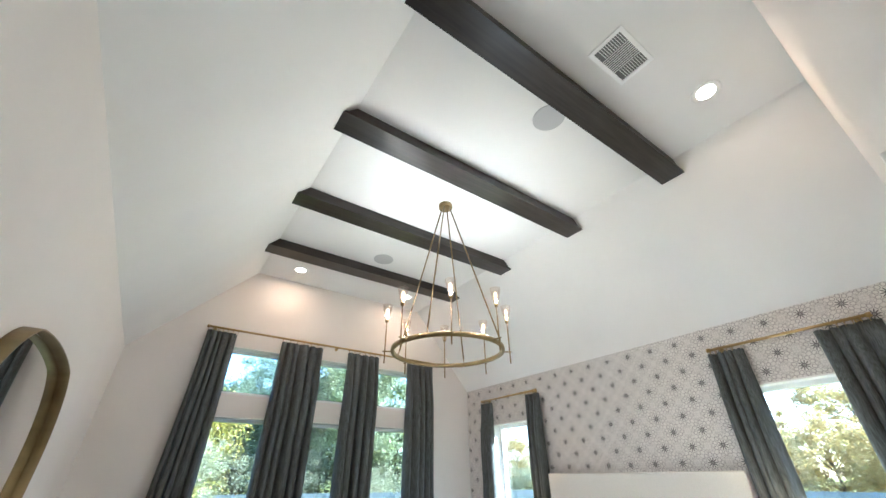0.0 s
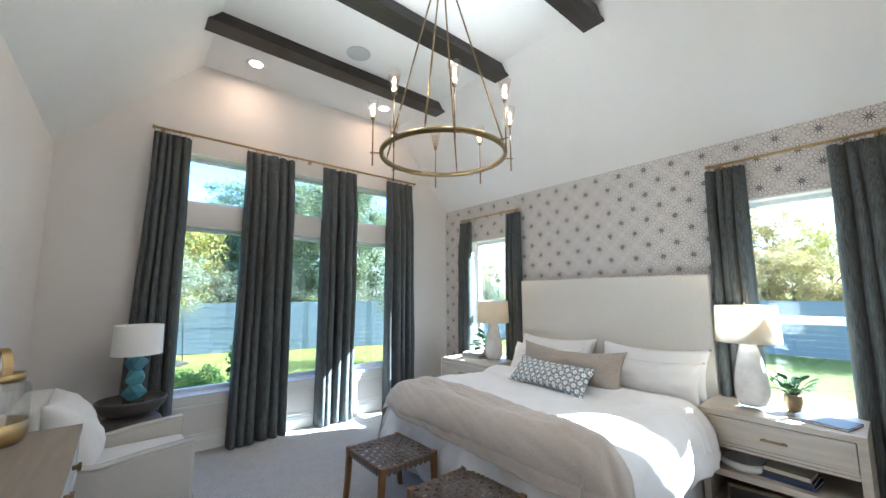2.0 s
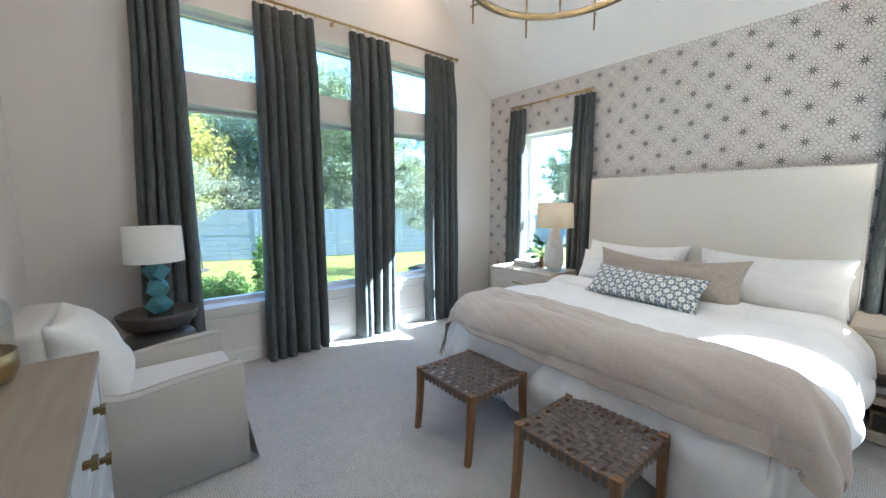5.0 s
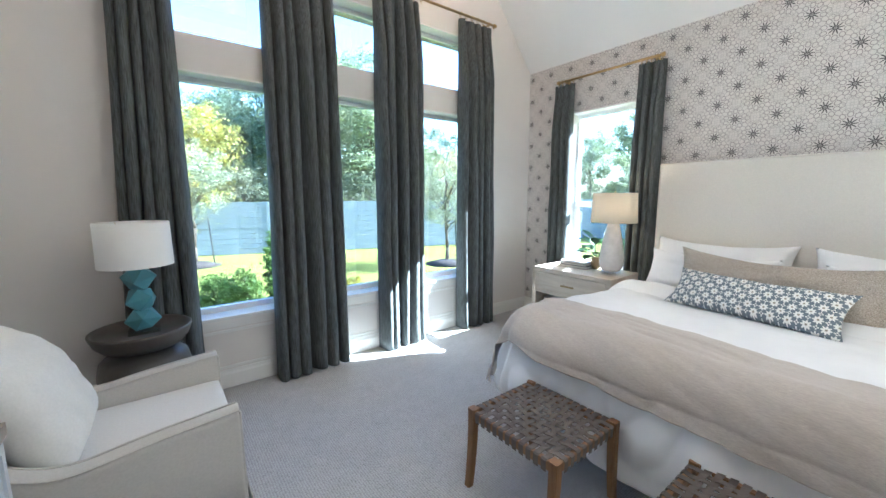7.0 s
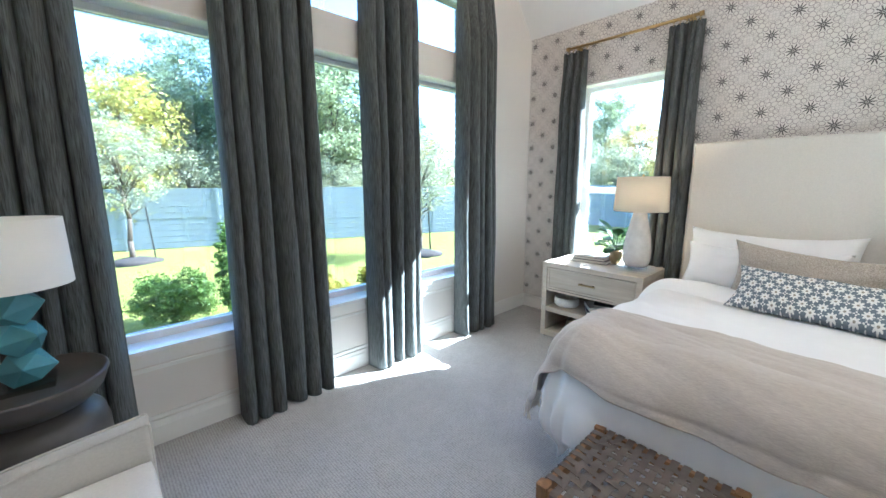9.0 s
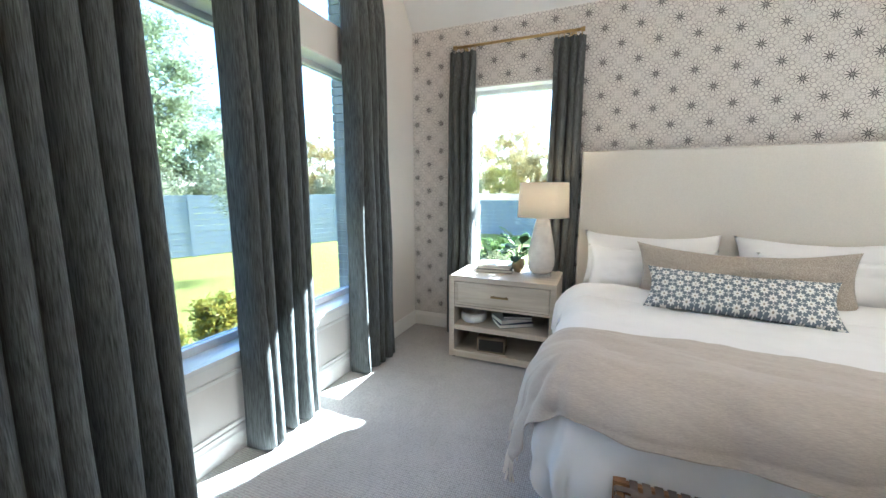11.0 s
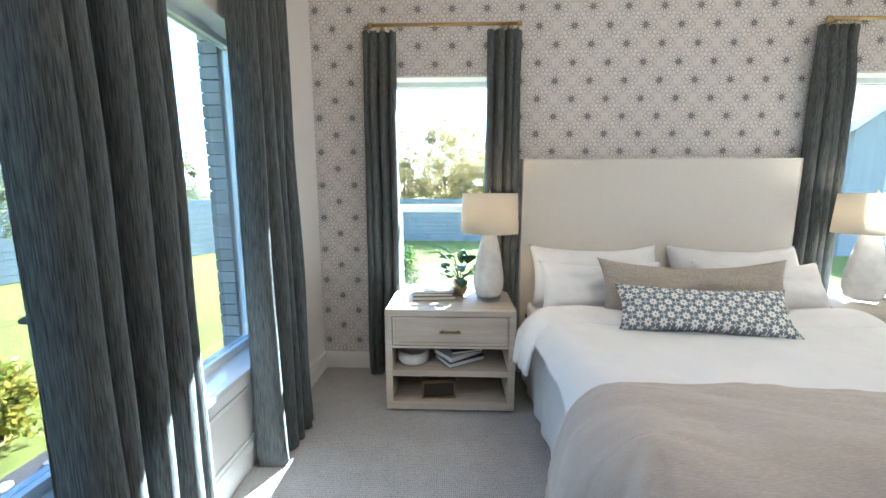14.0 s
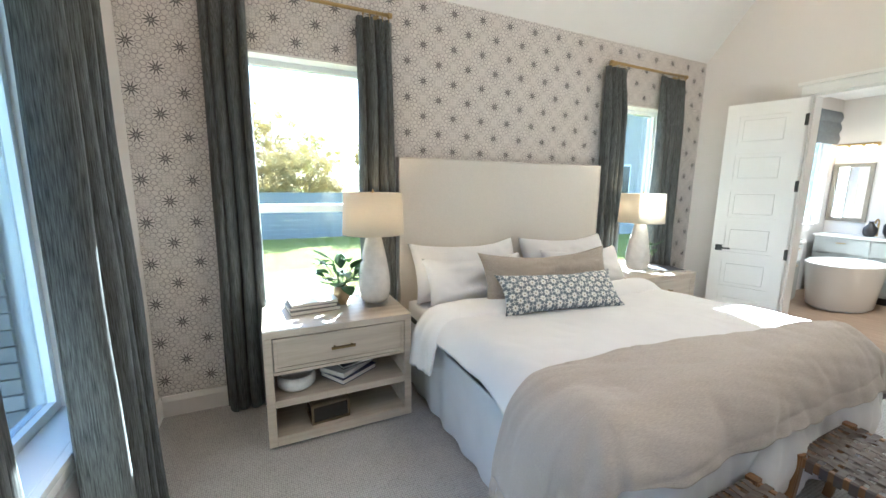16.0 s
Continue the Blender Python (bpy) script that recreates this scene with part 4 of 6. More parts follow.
def bedside_lamp(x, y, label):
    ob = thing("table_lamp", (x, y, NS), label, "table lamp", "bedside lamps")
    part("base_disc", lathe([(0, 0.0), (0.085, 0.0), (0.087, 0.004), (0.087, 0.026), (0.084, 0.03), (0, 0.03)], 40), ACRYLIC, ob, "clear acrylic base disc")
    part("body", lathe([(0, 0.031), (0.078, 0.031), (0.096, 0.055), (0.105, 0.10), (0.107, 0.15), (0.102, 0.21), (0.088, 0.30), (0.070, 0.39), (0.055, 0.455), (0.047, 0.485), (0.040, 0.495), (0, 0.495)], 40), CERAMIC, ob, "pearl-glazed tapered ceramic body", True)
    part("neck", rod(bmesh.new(), (0, 0, 0.494), (0, 0, 0.60), 0.010, 12), BRASS, ob)
    part("bulb", lathe([(0, 0.60), (0.014, 0.61), (0.03, 0.65), (0.028, 0.68), (0.012, 0.70), (0, 0.705)], 16), BULB_OFF, ob, "", True)
    part("harp", rod(rod(rod(bmesh.new(), (0, -0.05, 0.58), (0, -0.05, 0.745), 0.002, 6), (0, 0.05, 0.58), (0, 0.05, 0.745), 0.002, 6), (0, -0.05, 0.745), (0, 0.05, 0.745), 0.002, 6), BRASS, ob)
    part("finial", lathe([(0, 0.747), (0.006, 0.75), (0.009, 0.765), (0.004, 0.778), (0, 0.78)], 12), BRASS, ob, "", True)
    sh = part("shade", lathe([(0.202, 0.485), (0.190, 0.757), (0.187, 0.757), (0.199, 0.485), (0.202, 0.485)], 56), SHADE_LINEN, ob, "off-white linen drum shade", True)
    bm = bmesh.new()
    for k in range(3):
        a = 2 * math.pi * k / 3
        rod(bm, (0, 0, 0.746), (0.187 * math.cos(a), 0.187 * math.sin(a), 0.75), 0.0018, 6)
    part("spider", bm, BRASS, ob)
    point_lamp("bedside_lamp_light", x, y, NS + 0.655, 0.26, 0.02, (1.0, 0.66, 0.38))
    return ob


def shade_material():
    n = Net("lit_linen_shade")
    col = n.ramp(n.noise(n.coord("Object", (3, 3, 40)), 20, 3), (0.3, (0.68, 0.64, 0.56)), (0.7, (0.74, 0.70, 0.62)))
    d, t, m = n.add("ShaderNodeBsdfDiffuse"), n.add("ShaderNodeBsdfTranslucent"), n.add("ShaderNodeMixShader")
    n.link(col, d.inputs[0])
    n.link(col, t.inputs[0])
    m.inputs[0].default_value = 0.42
    n.link(d.outputs[0], m.inputs[1])
    n.link(t.outputs[0], m.inputs[2])
    n.link(m.outputs[0], n.t.nodes["Material Output"].inputs[0])
    return n.m


SHADE_LINEN = shade_material()
bedside_lamp(-0.365, -1.345, "bedside lamp with a pearl ceramic body and linen drum shade")
bedside_lamp(-0.37, -3.93, "bedside lamp with a pearl ceramic body and linen drum shade")


def book(x, y, z, turn, w, d, h, cover, label):
    """A hardback: two boards, spine and pages; local x along the spine."""
    ob = thing("book", pose(x, y, z, 0, 0, turn), label, "book", "books")
    part("cover", boxes((-w / 2, w / 2, -d / 2, d / 2, 0, 0.003), (-w / 2, w / 2, -d / 2, d / 2, h - 0.003, h), (-w / 2, w / 2, -d / 2, -d / 2 + 0.004, 0.003, h - 0.003)), cover, ob)
    part("page_block", boxes((-w / 2 + 0.004, w / 2 - 0.004, -d / 2 + 0.004, d / 2 - 0.004, 0.003, h - 0.003)), PAGES, ob)
    return ob


book(-0.29, -0.945, NS, 97, 0.31, 0.235, 0.026, GREY_COVER, "grey hardback at the bottom of the nightstand pile")
book(-0.285, -0.94, NS + 0.026, 93, 0.29, 0.225, 0.022, GREY_COVER, "grey hardback in the middle of the nightstand pile")
book(-0.28, -0.945, NS + 0.048, 96, 0.285, 0.22, 0.018, WHITE_COVER, "glossy white book on top of the nightstand pile")
book(-0.45, -1.14, 0.298, 122, 0.29, 0.21, 0.032, NAVY, "navy hardback lying on the nightstand shelf")
book(-0.43, -1.13, 0.330, 128, 0.28, 0.20, 0.030, WHITE_COVER, "white-covered hardback on the nightstand shelf")
book(-0.42, -1.17, 0.360, 108, 0.23, 0.17, 0.020, BLACK_COVER, "black hardback on the nightstand shelf")
book(-0.40, -4.30, NS, 75, 0.30, 0.22, 0.018, BLACK_COVER, "large dark magazine book on the nightstand")
book(-0.42, -4.10, 0.298, 264, 0.30, 0.22, 0.024, NAVY, "navy hardback on the lower nightstand shelf")
book(-0.42, -4.10, 0.322, 266, 0.28, 0.21, 0.022, BLACK_COVER, "black hardback on the lower nightstand shelf")
book(-0.43, -4.11, 0.344, 264, 0.24, 0.18, 0.026, CREAM_COVER, "cream hardback on top of the shelf pile")


def bowl(x, y, z, r, h, label):
    ob = thing("bowl", (x, y, z), label, "bowl", "stone bowls")
    part("shell", lathe([(0, 0), (r * 0.8, 0), (r * 0.97, h * 0.25), (r, h * 0.6), (r * 0.94, h), (r * 0.84, h), (r * 0.88, h * 0.55), (r * 0.7, h * 0.2), (0, h * 0.16)], 40), STONE_WHITE, ob, smooth=True)


bowl(-0.49, -0.815, 0.298, 0.112, 0.085, "chalky white stone bowl on the nightstand shelf")
bowl(-0.42, -3.86, 0.298, 0.15, 0.06, "wide shallow white stone bowl on the shelf")


def glass_box(x, y, z, w, d, h, label):
    ob = thing("keepsake_box", pose(x, y, z, 0, 0, 6), label, "box", "keepsake boxes")
    e = 0.012
    bm = bmesh.new()
    for sx in (-1, 1):
        for sy in (-1, 1):
            box(bm, sx * (d / 2) - e / 2, sx * (d / 2) + e / 2, sy * w / 2 - e / 2, sy * w / 2 + e / 2, 0, h)
    for z0 in (0, h - e):
        for s in (-1, 1):
            box(bm, -d / 2, d / 2, s * w / 2 - e / 2, s * w / 2 + e / 2, z0, z0 + e)
            box(bm, s * d / 2 - e / 2, s * d / 2 + e / 2, -w / 2, w / 2, z0, z0 + e)
    part("frame", bm, BRONZE, ob)
    part("lid", boxes((-d / 2, d / 2, -w / 2, w / 2, h, h + 0.008), bevel=0.002), BRONZE, ob)
    part("panel", boxes((-d / 2 + 0.004, d / 2 - 0.004, -w / 2 + 0.004, w / 2 - 0.004, 0.004, h - 0.004)), plain("smoked_panel", (0.03, 0.028, 0.025), 0.25, 0.1, 5), ob, "dark smoked panels")


glass_box(-0.52, -0.99, 0.07, 0.22, 0.15, 0.125, "bronze-edged dark box on the bottom shelf")
glass_box(-0.42, -3.98, 0.07, 0.44, 0.20, 0.12, "long bronze-edged dark box on the bottom shelf")


def potted_plant(x, y, z, size, seed, pot, label, count):
    """A few leathery leaves on short stems in a round pot."""
    ob = thing("potted_plant", (x, y, z), label, "plant", "nightstand plants")
    part("pot", lathe([(0, 0), (0.034, 0), (0.052, 0.04), (0.056, 0.075), (0.05, 0.115), (0.045, 0.125), (0.041, 0.125), (0.045, 0.11), (0, 0.105)], 28), pot, ob, "round metallic glazed pot", True)
    rnd = random.Random(seed)
    stems = bmesh.new()
    for k in range(count):
        a = 2 * math.pi * k * 0.381966 + rnd.uniform(-0.3, 0.3)
        rise = rnd.uniform(0.02, 0.14) * size
        out = rnd.uniform(0.03, 0.11) * size
        tip = Vector((out * math.cos(a), out * math.sin(a), 0.12 + rise))
        rod(stems, (0, 0, 0.11), tip, 0.0025, 5)
        L, W = rnd.uniform(0.075, 0.11) * size, rnd.uniform(0.026, 0.036) * size
        droop = rnd.uniform(-0.2, 0.6)

        def f(u, v):
            s = u
            w = W * math.sin(math.pi * min(1, s * 0.97 + 0.02)) ** 0.75
            t = (v - 0.5) * 2
            r = L * s
            return tip + Vector((r * math.cos(a) - t * w * math.sin(a), r * math.sin(a) + t * w * math.cos(a), r * (0.5 - droop) - droop * 0.5 * r * s + 0.25 * w * t * t))
        o = part("leaf", grid(8, 5, f), PLANT_LEAF, ob, smooth=True)
        thicken(o, 0.0012)
    part("stem", stems, PLANT_LEAF, ob)
    return ob


potted_plant(-0.27, -1.14, NS, 1.3, 3, POT_GOLD, "magnolia sprigs in a small bronze pot on the nightstand", 26)
potted_plant(-0.26, -4.14, NS, 0.85, 9, POT_GOLD, "leafy sprigs in a small bronze pot on the nightstand", 26)


# ---- woven stools ----
def woven_stool(x, y):
    """Four sabre legs, rails, and a basket-woven strap seat; the empty stands at the seat's middle on the floor."""
    ob = thing("woven_stool", (x, y, 0), "low teak stool with a woven grey leather seat", "stool", "stools at the bed foot")
    hx, hy, H = 0.242, 0.262, 0.41
    t = 0.042
    for sx in (-1, 1):
        for sy in (-1, 1):
            def f(u, v):
                a = int(u * 4 + 0.001) % 4
                c = [(-1, -1), (1, -1), (1, 1), (-1, 1)][a]
                w = t / 2 * (1.0 - 0.18 * v)
                bend = 0.028 * v * v
                px = sx * (hx - t / 2 + bend) + c[0] * w
                py = sy * (hy - t / 2) + c[1] * w
                return (px, py, H * (1 - v))
            bm = grid(4, 12, f, close_u=True)
            bmesh.ops.holes_fill(bm, edges=bm.edges)
            bmesh.ops.recalc_face_normals(bm, faces=bm.faces)
            bmesh.ops.bevel(bm, geom=[e for e in bm.edges if abs(e.verts[0].co.z - e.verts[1].co.z) > 0.02], offset=0.004, segments=2, affect="EDGES")
            part("leg", bm, STOOL_WOOD, ob)
    z0, z1 = H - 0.052, H - 0.010
    for s in (-1, 1):
        part("rail", boxes((-hx + t, hx - t, s * (hy - 0.02) - 0.011, s * (hy - 0.02) + 0.011, z0, z1), bevel=0.004), STOOL_WOOD, ob)
        part("rail", boxes((s * (hx - 0.02) - 0.011, s * (hx - 0.02) + 0.011, -hy + t, hy - t, z0, z1), bevel=0.004), STOOL_WOOD, ob)

    def strap(along, c, width, phase, cross, nmax):
        """One strap that runs over and under the cross straps and wraps round both rails."""
        h = (hy if along == "y" else hx) - 0.006
        steps = nmax * 4
        pts = [(-h - 0.002, z0 - 0.004), (-h - 0.004, z1), (-h + 0.004, z1 + 0.006)]
        for k in range(1, steps):
            s = -h + 0.012 + (2 * h - 0.024) * k / steps
            pts.append((s, z1 + 0.004 + 0.0042 * math.sin(math.pi * (k / 4.0 + phase))))
        pts += [(h - 0.004, z1 + 0.006), (h + 0.004, z1), (h + 0.002, z0 - 0.004)]
        bm = bmesh.new()
        rows = []
        for s, z in pts:
            q = []
            for e, dz in ((-1, 0.0), (1, 0.0), (1, -0.0022), (-1, -0.0022)):
                a = c + e * width / 2
                q.append(bm.verts.new((a, s, z + dz) if along == "y" else (s, a, z + dz)))
            rows.append(q)
        for a, b in zip(rows, rows[1:]):
            for i in range(4):
                j = (i + 1) % 4
                bm.faces.new((a[i], b[i], b[j], a[j]))
        bmesh.ops.recalc_face_normals(bm, faces=bm.faces)
        part("strap", bm, LEATHER, ob)

    nx, ny = 9, 11
    for i in range(nx):
        strap("y", -hx + t + 0.004 + (2 * (hx - t) - 0.008) * (i + 0.5) / nx, 0.0255, i % 2, ny, ny)
    for j in range(ny):
        strap("x", -hy + t + 0.004 + (2 * (hy - t) - 0.008) * (j + 0.5) / ny, 0.0255, (j + 1) % 2, nx, nx)
    return ob


first_stool = woven_stool(-2.375, -2.12)
copy_thing(first_stool, pose(-2.375, -2.94, 0))


# ---- armchair ----
def sweep(bm, line, r):
    """A round cord along a line that lies in an x-z plane."""
    rows = []
    for i, p in enumerate(line):
        d = (line[min(i + 1, len(line) - 1)] - line[max(i - 1, 0)]).normalized()
        n = Vector((-d.z, 0, d.x))
        rows.append([bm.verts.new(p + n * r * math.cos(a) + Vector((0, r * math.sin(a), 0))) for a in (k * math.pi / 3 for k in range(6))])
    for a, b in zip(rows, rows[1:]):
        for i in range(6):
            j = (i + 1) % 6
            bm.faces.new((a[i], a[j], b[j], b[i]))
    bmesh.ops.recalc_face_normals(bm, faces=bm.faces)


def armchair():
    """A slipcovered chair with sloping arms; the empty stands under its middle and it faces +x."""
    ob = thing("armchair", (-4.02, -1.175, 0), "slipcovered oatmeal linen armchair with welted sloping arms", "armchair")
    W = 0.385
    xf, xb = 0.455, -0.43

    def arm(sy):
        # side view: back post high, a dip, then a gentle rise towards the front
        def top(x):
            s = (x - xb) / (xf - xb)
            return 0.565 + 0.04 * s * s + 0.32 * max(0, 1 - s / 0.5) ** 2.2 - 0.02 * math.exp(-((s - 0.42) / 0.2) ** 2)
        nu = 60

        def f(u, v):
            x = xb + u * (xf - xb)
            ring = [(-0.042, 0.02), (-0.042, 0.6), (-0.042, 0.95), (-0.038, 0.985), (-0.025, 0.995), (0.025, 0.995), (0.038, 0.985), (0.042, 0.95), (0.042, 0.6), (0.042, 0.02)]
            o, h = ring[int(round(v * 9))]
            return (x, sy * (W - 0.05) + o, h * top(x))
        bm = bmesh.new()
        rows = [[bm.verts.new(f(i / (nu - 1), j / 9)) for j in range(10)] for i in range(nu)]
        for a, b in zip(rows, rows[1:]):
            for j in range(10):
                bm.faces.new((a[j], a[(j + 1) % 10], b[(j + 1) % 10], b[j]))
        bm.faces.new(rows[0])
        bm.faces.new(rows[-1][::-1])
        bmesh.ops.recalc_face_normals(bm, faces=bm.faces)
        o = part("arm", bm, SHADED_CHAIR_CLOTH, ob, "", True)
        bm = bmesh.new()
        for side in (-0.039, 0.039):
            py = sy * (W - 0.05) + side
            line = [Vector((xb + (xf - 0.006 - xb) * k / (nu - 1), py, top(xb + (xf - xb) * k / (nu - 1)) * 0.991)) for k in range(nu)]
            line += [Vector((xf + 0.001, py, line[-1].z - 0.008)), Vector((xf + 0.001, py, 0.03))]
            sweep(bm, line, 0.0045)
        part("welt", bm, SHADED_CHAIR_CLOTH, o, "", True)
    for s in (-1, 1):
        arm(s)
    bm = boxes((xb - 0.02, xb + 0.13, -W + 0.03, W - 0.03, 0.05, 0.93), bevel=0.035)
    part("back", bm, SHADED_CHAIR_CLOTH, ob, "", True)
    part("seat_base", boxes((xb + 0.1, xf - 0.006, -W + 0.09, W - 0.09, 0.05, 0.36), bevel=0.012), SHADED_CHAIR_CLOTH, ob)
    bm = boxes((xb + 0.10, xf - 0.002, -W + 0.103, W - 0.103, 0.362, 0.475), bevel=0.035)
    bmesh.ops.subdivide_edges(bm, edges=bm.edges, cuts=2, use_grid_fill=True)
    for v in bm.verts:
        if v.co.z > 0.44:
            v.co.z += 0.018 * (1 - (v.co.y / 0.28) ** 2)
    part("seat_cushion", bm, LIT_CHAIR_CLOTH, ob, "", True)

    def skirt(u, v):
        y = -W + 0.012 + u * (2 * W - 0.024)
        return (xf + 0.004 + v * (0.02 + 0.035 * max(0, 1 - abs(u - 0.02) / 0.12)), y, 0.30 * (1 - v) + 0.012 * v)
    o = part("front_skirt", grid(30, 6, skirt), SHADED_CHAIR_CLOTH, ob, "", True)
    thicken(o, 0.006)
    for s in (-1, 1):
        for x in (xb + 0.05, xf - 0.06):
            part("leg", boxes((x - 0.02, x + 0.02, s * (W - 0.07) - 0.02, s * (W - 0.07) + 0.02, 0, 0.06), bevel=0.003), DARK_METAL, ob)
    return ob


armchair()
cushion("chair_cushion", 0.57, 0.52, 0.26, Matrix.Translation((-4.08, -1.175, 0.475)) @ Matrix.Rotation(radians(90), 4, "Z") @ Matrix.Rotation(radians(-27), 4, "X"), LIT_CHAIR_CLOTH, "plump oatmeal linen back cushion on the armchair", "cushion", "", 21)


# ---- side table and teal lamp ----
def side_table(x, y):
    ob = thing("side_table", (x, y, 0), "round charcoal side table with a dished tray top", "side table")
    part("tray", lathe([(0, 0.575), (0.13, 0.575), (0.19, 0.59), (0.225, 0.63), (0.245, 0.684), (0.245, 0.692), (0.238, 0.695), (0.229, 0.690), (0.219, 0.665), (0, 0.665)], 56), TABLE_WOOD, ob, "dished round tray with a raised rim", True)
    part("pedestal", lathe([(0, 0), (0.205, 0), (0.212, 0.012), (0.222, 0.15), (0.228, 0.32), (0.225, 0.46), (0.212, 0.515), (0.185, 0.540), (0.13, 0.552), (0.10, 0.574), (0, 0.574)], 48), TABLE_WOOD, ob, "", True)
    return ob


side_table(-3.885, -0.40)


def teal_lamp(x, y, z):
    ob = thing("table_lamp", (x, y, z), "table lamp with a faceted teal body and white drum shade", "table lamp")
    part("plinth", boxes((-0.075, 0.075, -0.075, 0.075, 0, 0.018), bevel=0.002), ACRYLIC, ob, "clear acrylic plinth")
    turn = 0
    for k in range(3):
        bm = bmesh.new()
        zb, zt = 0.016 + k * 0.118, 0.016 + (k + 1) * 0.118 + 0.012
        zm = (zb + zt) / 2
        a = [bm.verts.new((0.052 * math.cos(radians(turn + 45 + 90 * i)), 0.052 * math.sin(radians(turn + 45 + 90 * i)), zb + 0.012 * (i % 2))) for i in range(4)]
        b = [bm.verts.new((0.090 * math.cos(radians(turn + 90 * i)), 0.090 * math.sin(radians(turn + 90 * i)), zm + 0.014 * (1 if i % 2 else -1))) for i in range(4)]
        c = [bm.verts.new((0.052 * math.cos(radians(turn + 45 + 90 * i)), 0.052 * math.sin(radians(turn + 45 + 90 * i)), zt - 0.012 * (i % 2))) for i in range(4)]
        for i in range(4):
            j = (i + 1) % 4
            bm.faces.new((b[i], a[i], b[j]))
            bm.faces.new((a[i], a[j], b[j]))
            bm.faces.new((b[i], b[j], c[i]))
            bm.faces.new((c[i], b[j], c[j]))
        bm.faces.new(a)
        bm.faces.new(c)
        bmesh.ops.recalc_face_normals(bm, faces=bm.faces)
        bmesh.ops.bevel(bm, geom=list(bm.edges), offset=0.0015, segments=1, affect="EDGES")
        part("facet_block", bm, TEAL, ob)
        turn += 38
    part("neck", rod(bmesh.new(), (0, 0, 0.375), (0, 0, 0.50), 0.008, 12), BRASS, ob)
    part("shade", lathe([(0.178, 0.395), (0.174, 0.645), (0.171, 0.645), (0.175, 0.395), (0.178, 0.395)], 56), SHADE_WHITE, ob, "white drum shade", True)
    bm = bmesh.new()
    for k in range(3):
        a = 2 * math.pi * k / 3
        rod(bm, (0, 0, 0.50), (0.172 * math.cos(a), 0.172 * math.sin(a), 0.64), 0.0018, 6)
    part("spider", bm, BRASS, ob)
    return ob


teal_lamp(-3.875, -0.39, 0.665)


# ---- dresser, lantern, mirror ----
def dresser():
    ob = thing("dresser", (WEST + 0.02, -1.765, 0), "greyed oak dresser with white drawer fronts and brass pulls", "dresser")
    D, L, H = 0.435, 1.78, 0.88
    part("top", boxes((0, D, -L, 0, H - 0.035, H), bevel=0.003), GREY_OAK, ob)
    part("carcass", boxes((0, D - 0.03, -L + 0.01, -0.01, 0.07, H - 0.036), bevel=0.003), GREY_OAK, ob)
    part("plinth", boxes((0.02, D - 0.06, -L + 0.04, -0.04, 0, 0.07)), GREY_OAK, ob)
    for r in range(4):
        for c in range(2):
            y1 = -0.025 - c * 0.868
            z0 = 0.080 + r * 0.191
            d = part("drawer", boxes((D - 0.029, D - 0.012, y1 - 0.858, y1, z0, z0 + 0.183), bevel=0.003), VANITY_PALE, ob, "pale grey drawer front")
            a, b, e = y1 - 0.858, y1, 0.022
            part("bead", boxes((D - 0.012, D - 0.005, a, b, z0, z0 + e), (D - 0.012, D - 0.005, a, b, z0 + 0.183 - e, z0 + 0.183), (D - 0.012, D - 0.005, a, a + e, z0 + e, z0 + 0.183 - e), (D - 0.012, D - 0.005, b - e, b, z0 + e, z0 + 0.183 - e)), VANITY_PALE, d)
            for q in (0.25, 0.61):
                bm = boxes((D - 0.012, D + 0.014, y1 - q - 0.010, y1 - q + 0.010, z0 + 0.082, z0 + 0.100), (D + 0.006, D + 0.022, y1 - q - 0.022, y1 - q + 0.022, z0 + 0.078, z0 + 0.104), bevel=0.002)
                part("pull", bm, OLD_BRASS, d, "square brass pull")
    return ob


VANITY_PALE = plain("pale_grey_lacquer", (0.50, 0.52, 0.55), 0.35, 0.03, 5)
dresser()


def lantern(x, y, z):
    ob = thing("candle_lantern", (x, y, z), "glass candle lantern with a brass base, rim and strap handle", "lantern")
    part("base", lathe([(0, 0), (0.070, 0), (0.100, 0.014), (0.114, 0.045), (0.115, 0.105), (0.110, 0.108), (0.108, 0.06), (0, 0.045)], 44), BRASS, ob, "brushed brass bowl base", True)
    part("glass", lathe([(0.112, 0.106), (0.112, 0.250), (0.105, 0.272), (0.086, 0.284), (0.080, 0.295), (0.078, 0.295), (0.083, 0.281), (0.102, 0.270), (0.1095, 0.250), (0.1095, 0.106)], 44), CLEAR, ob, "clear glass body", True)
    part("rim", lathe([(0.080, 0.290), (0.088, 0.290), (0.088, 0.325), (0.080, 0.325), (0.080, 0.290)], 40), BRASS, ob, "", True)
    bm = bmesh.new()
    last = None
    for k in range(21):
        a = math.pi * k / 20
        px, pz = 0.082 * math.cos(a), 0.32 + 0.125 * math.sin(a) ** 0.6
        q = [bm.verts.new((px * s, e * 0.017, pz)) for s in (1.0, 0.95) for e in (-1, 1)]
        if last:
            for i, j in ((0, 1), (1, 3), (3, 2), (2, 0)):
                bm.faces.new((last[i], last[j], q[j], q[i]))
        last = q
    bmesh.ops.recalc_face_normals(bm, faces=bm.faces)
    h = part("handle", bm, BRASS, ob, "flat brass strap handle")
    h.rotation_euler.z = radians(115)
    part("candle", lathe([(0, 0.045), (0.036, 0.045), (0.037, 0.05), (0.037, 0.13), (0.034, 0.134), (0, 0.130)], 28), WAX, ob, "cream pillar candle", True)
    return ob


lantern(-4.42, -1.93, 0.88)


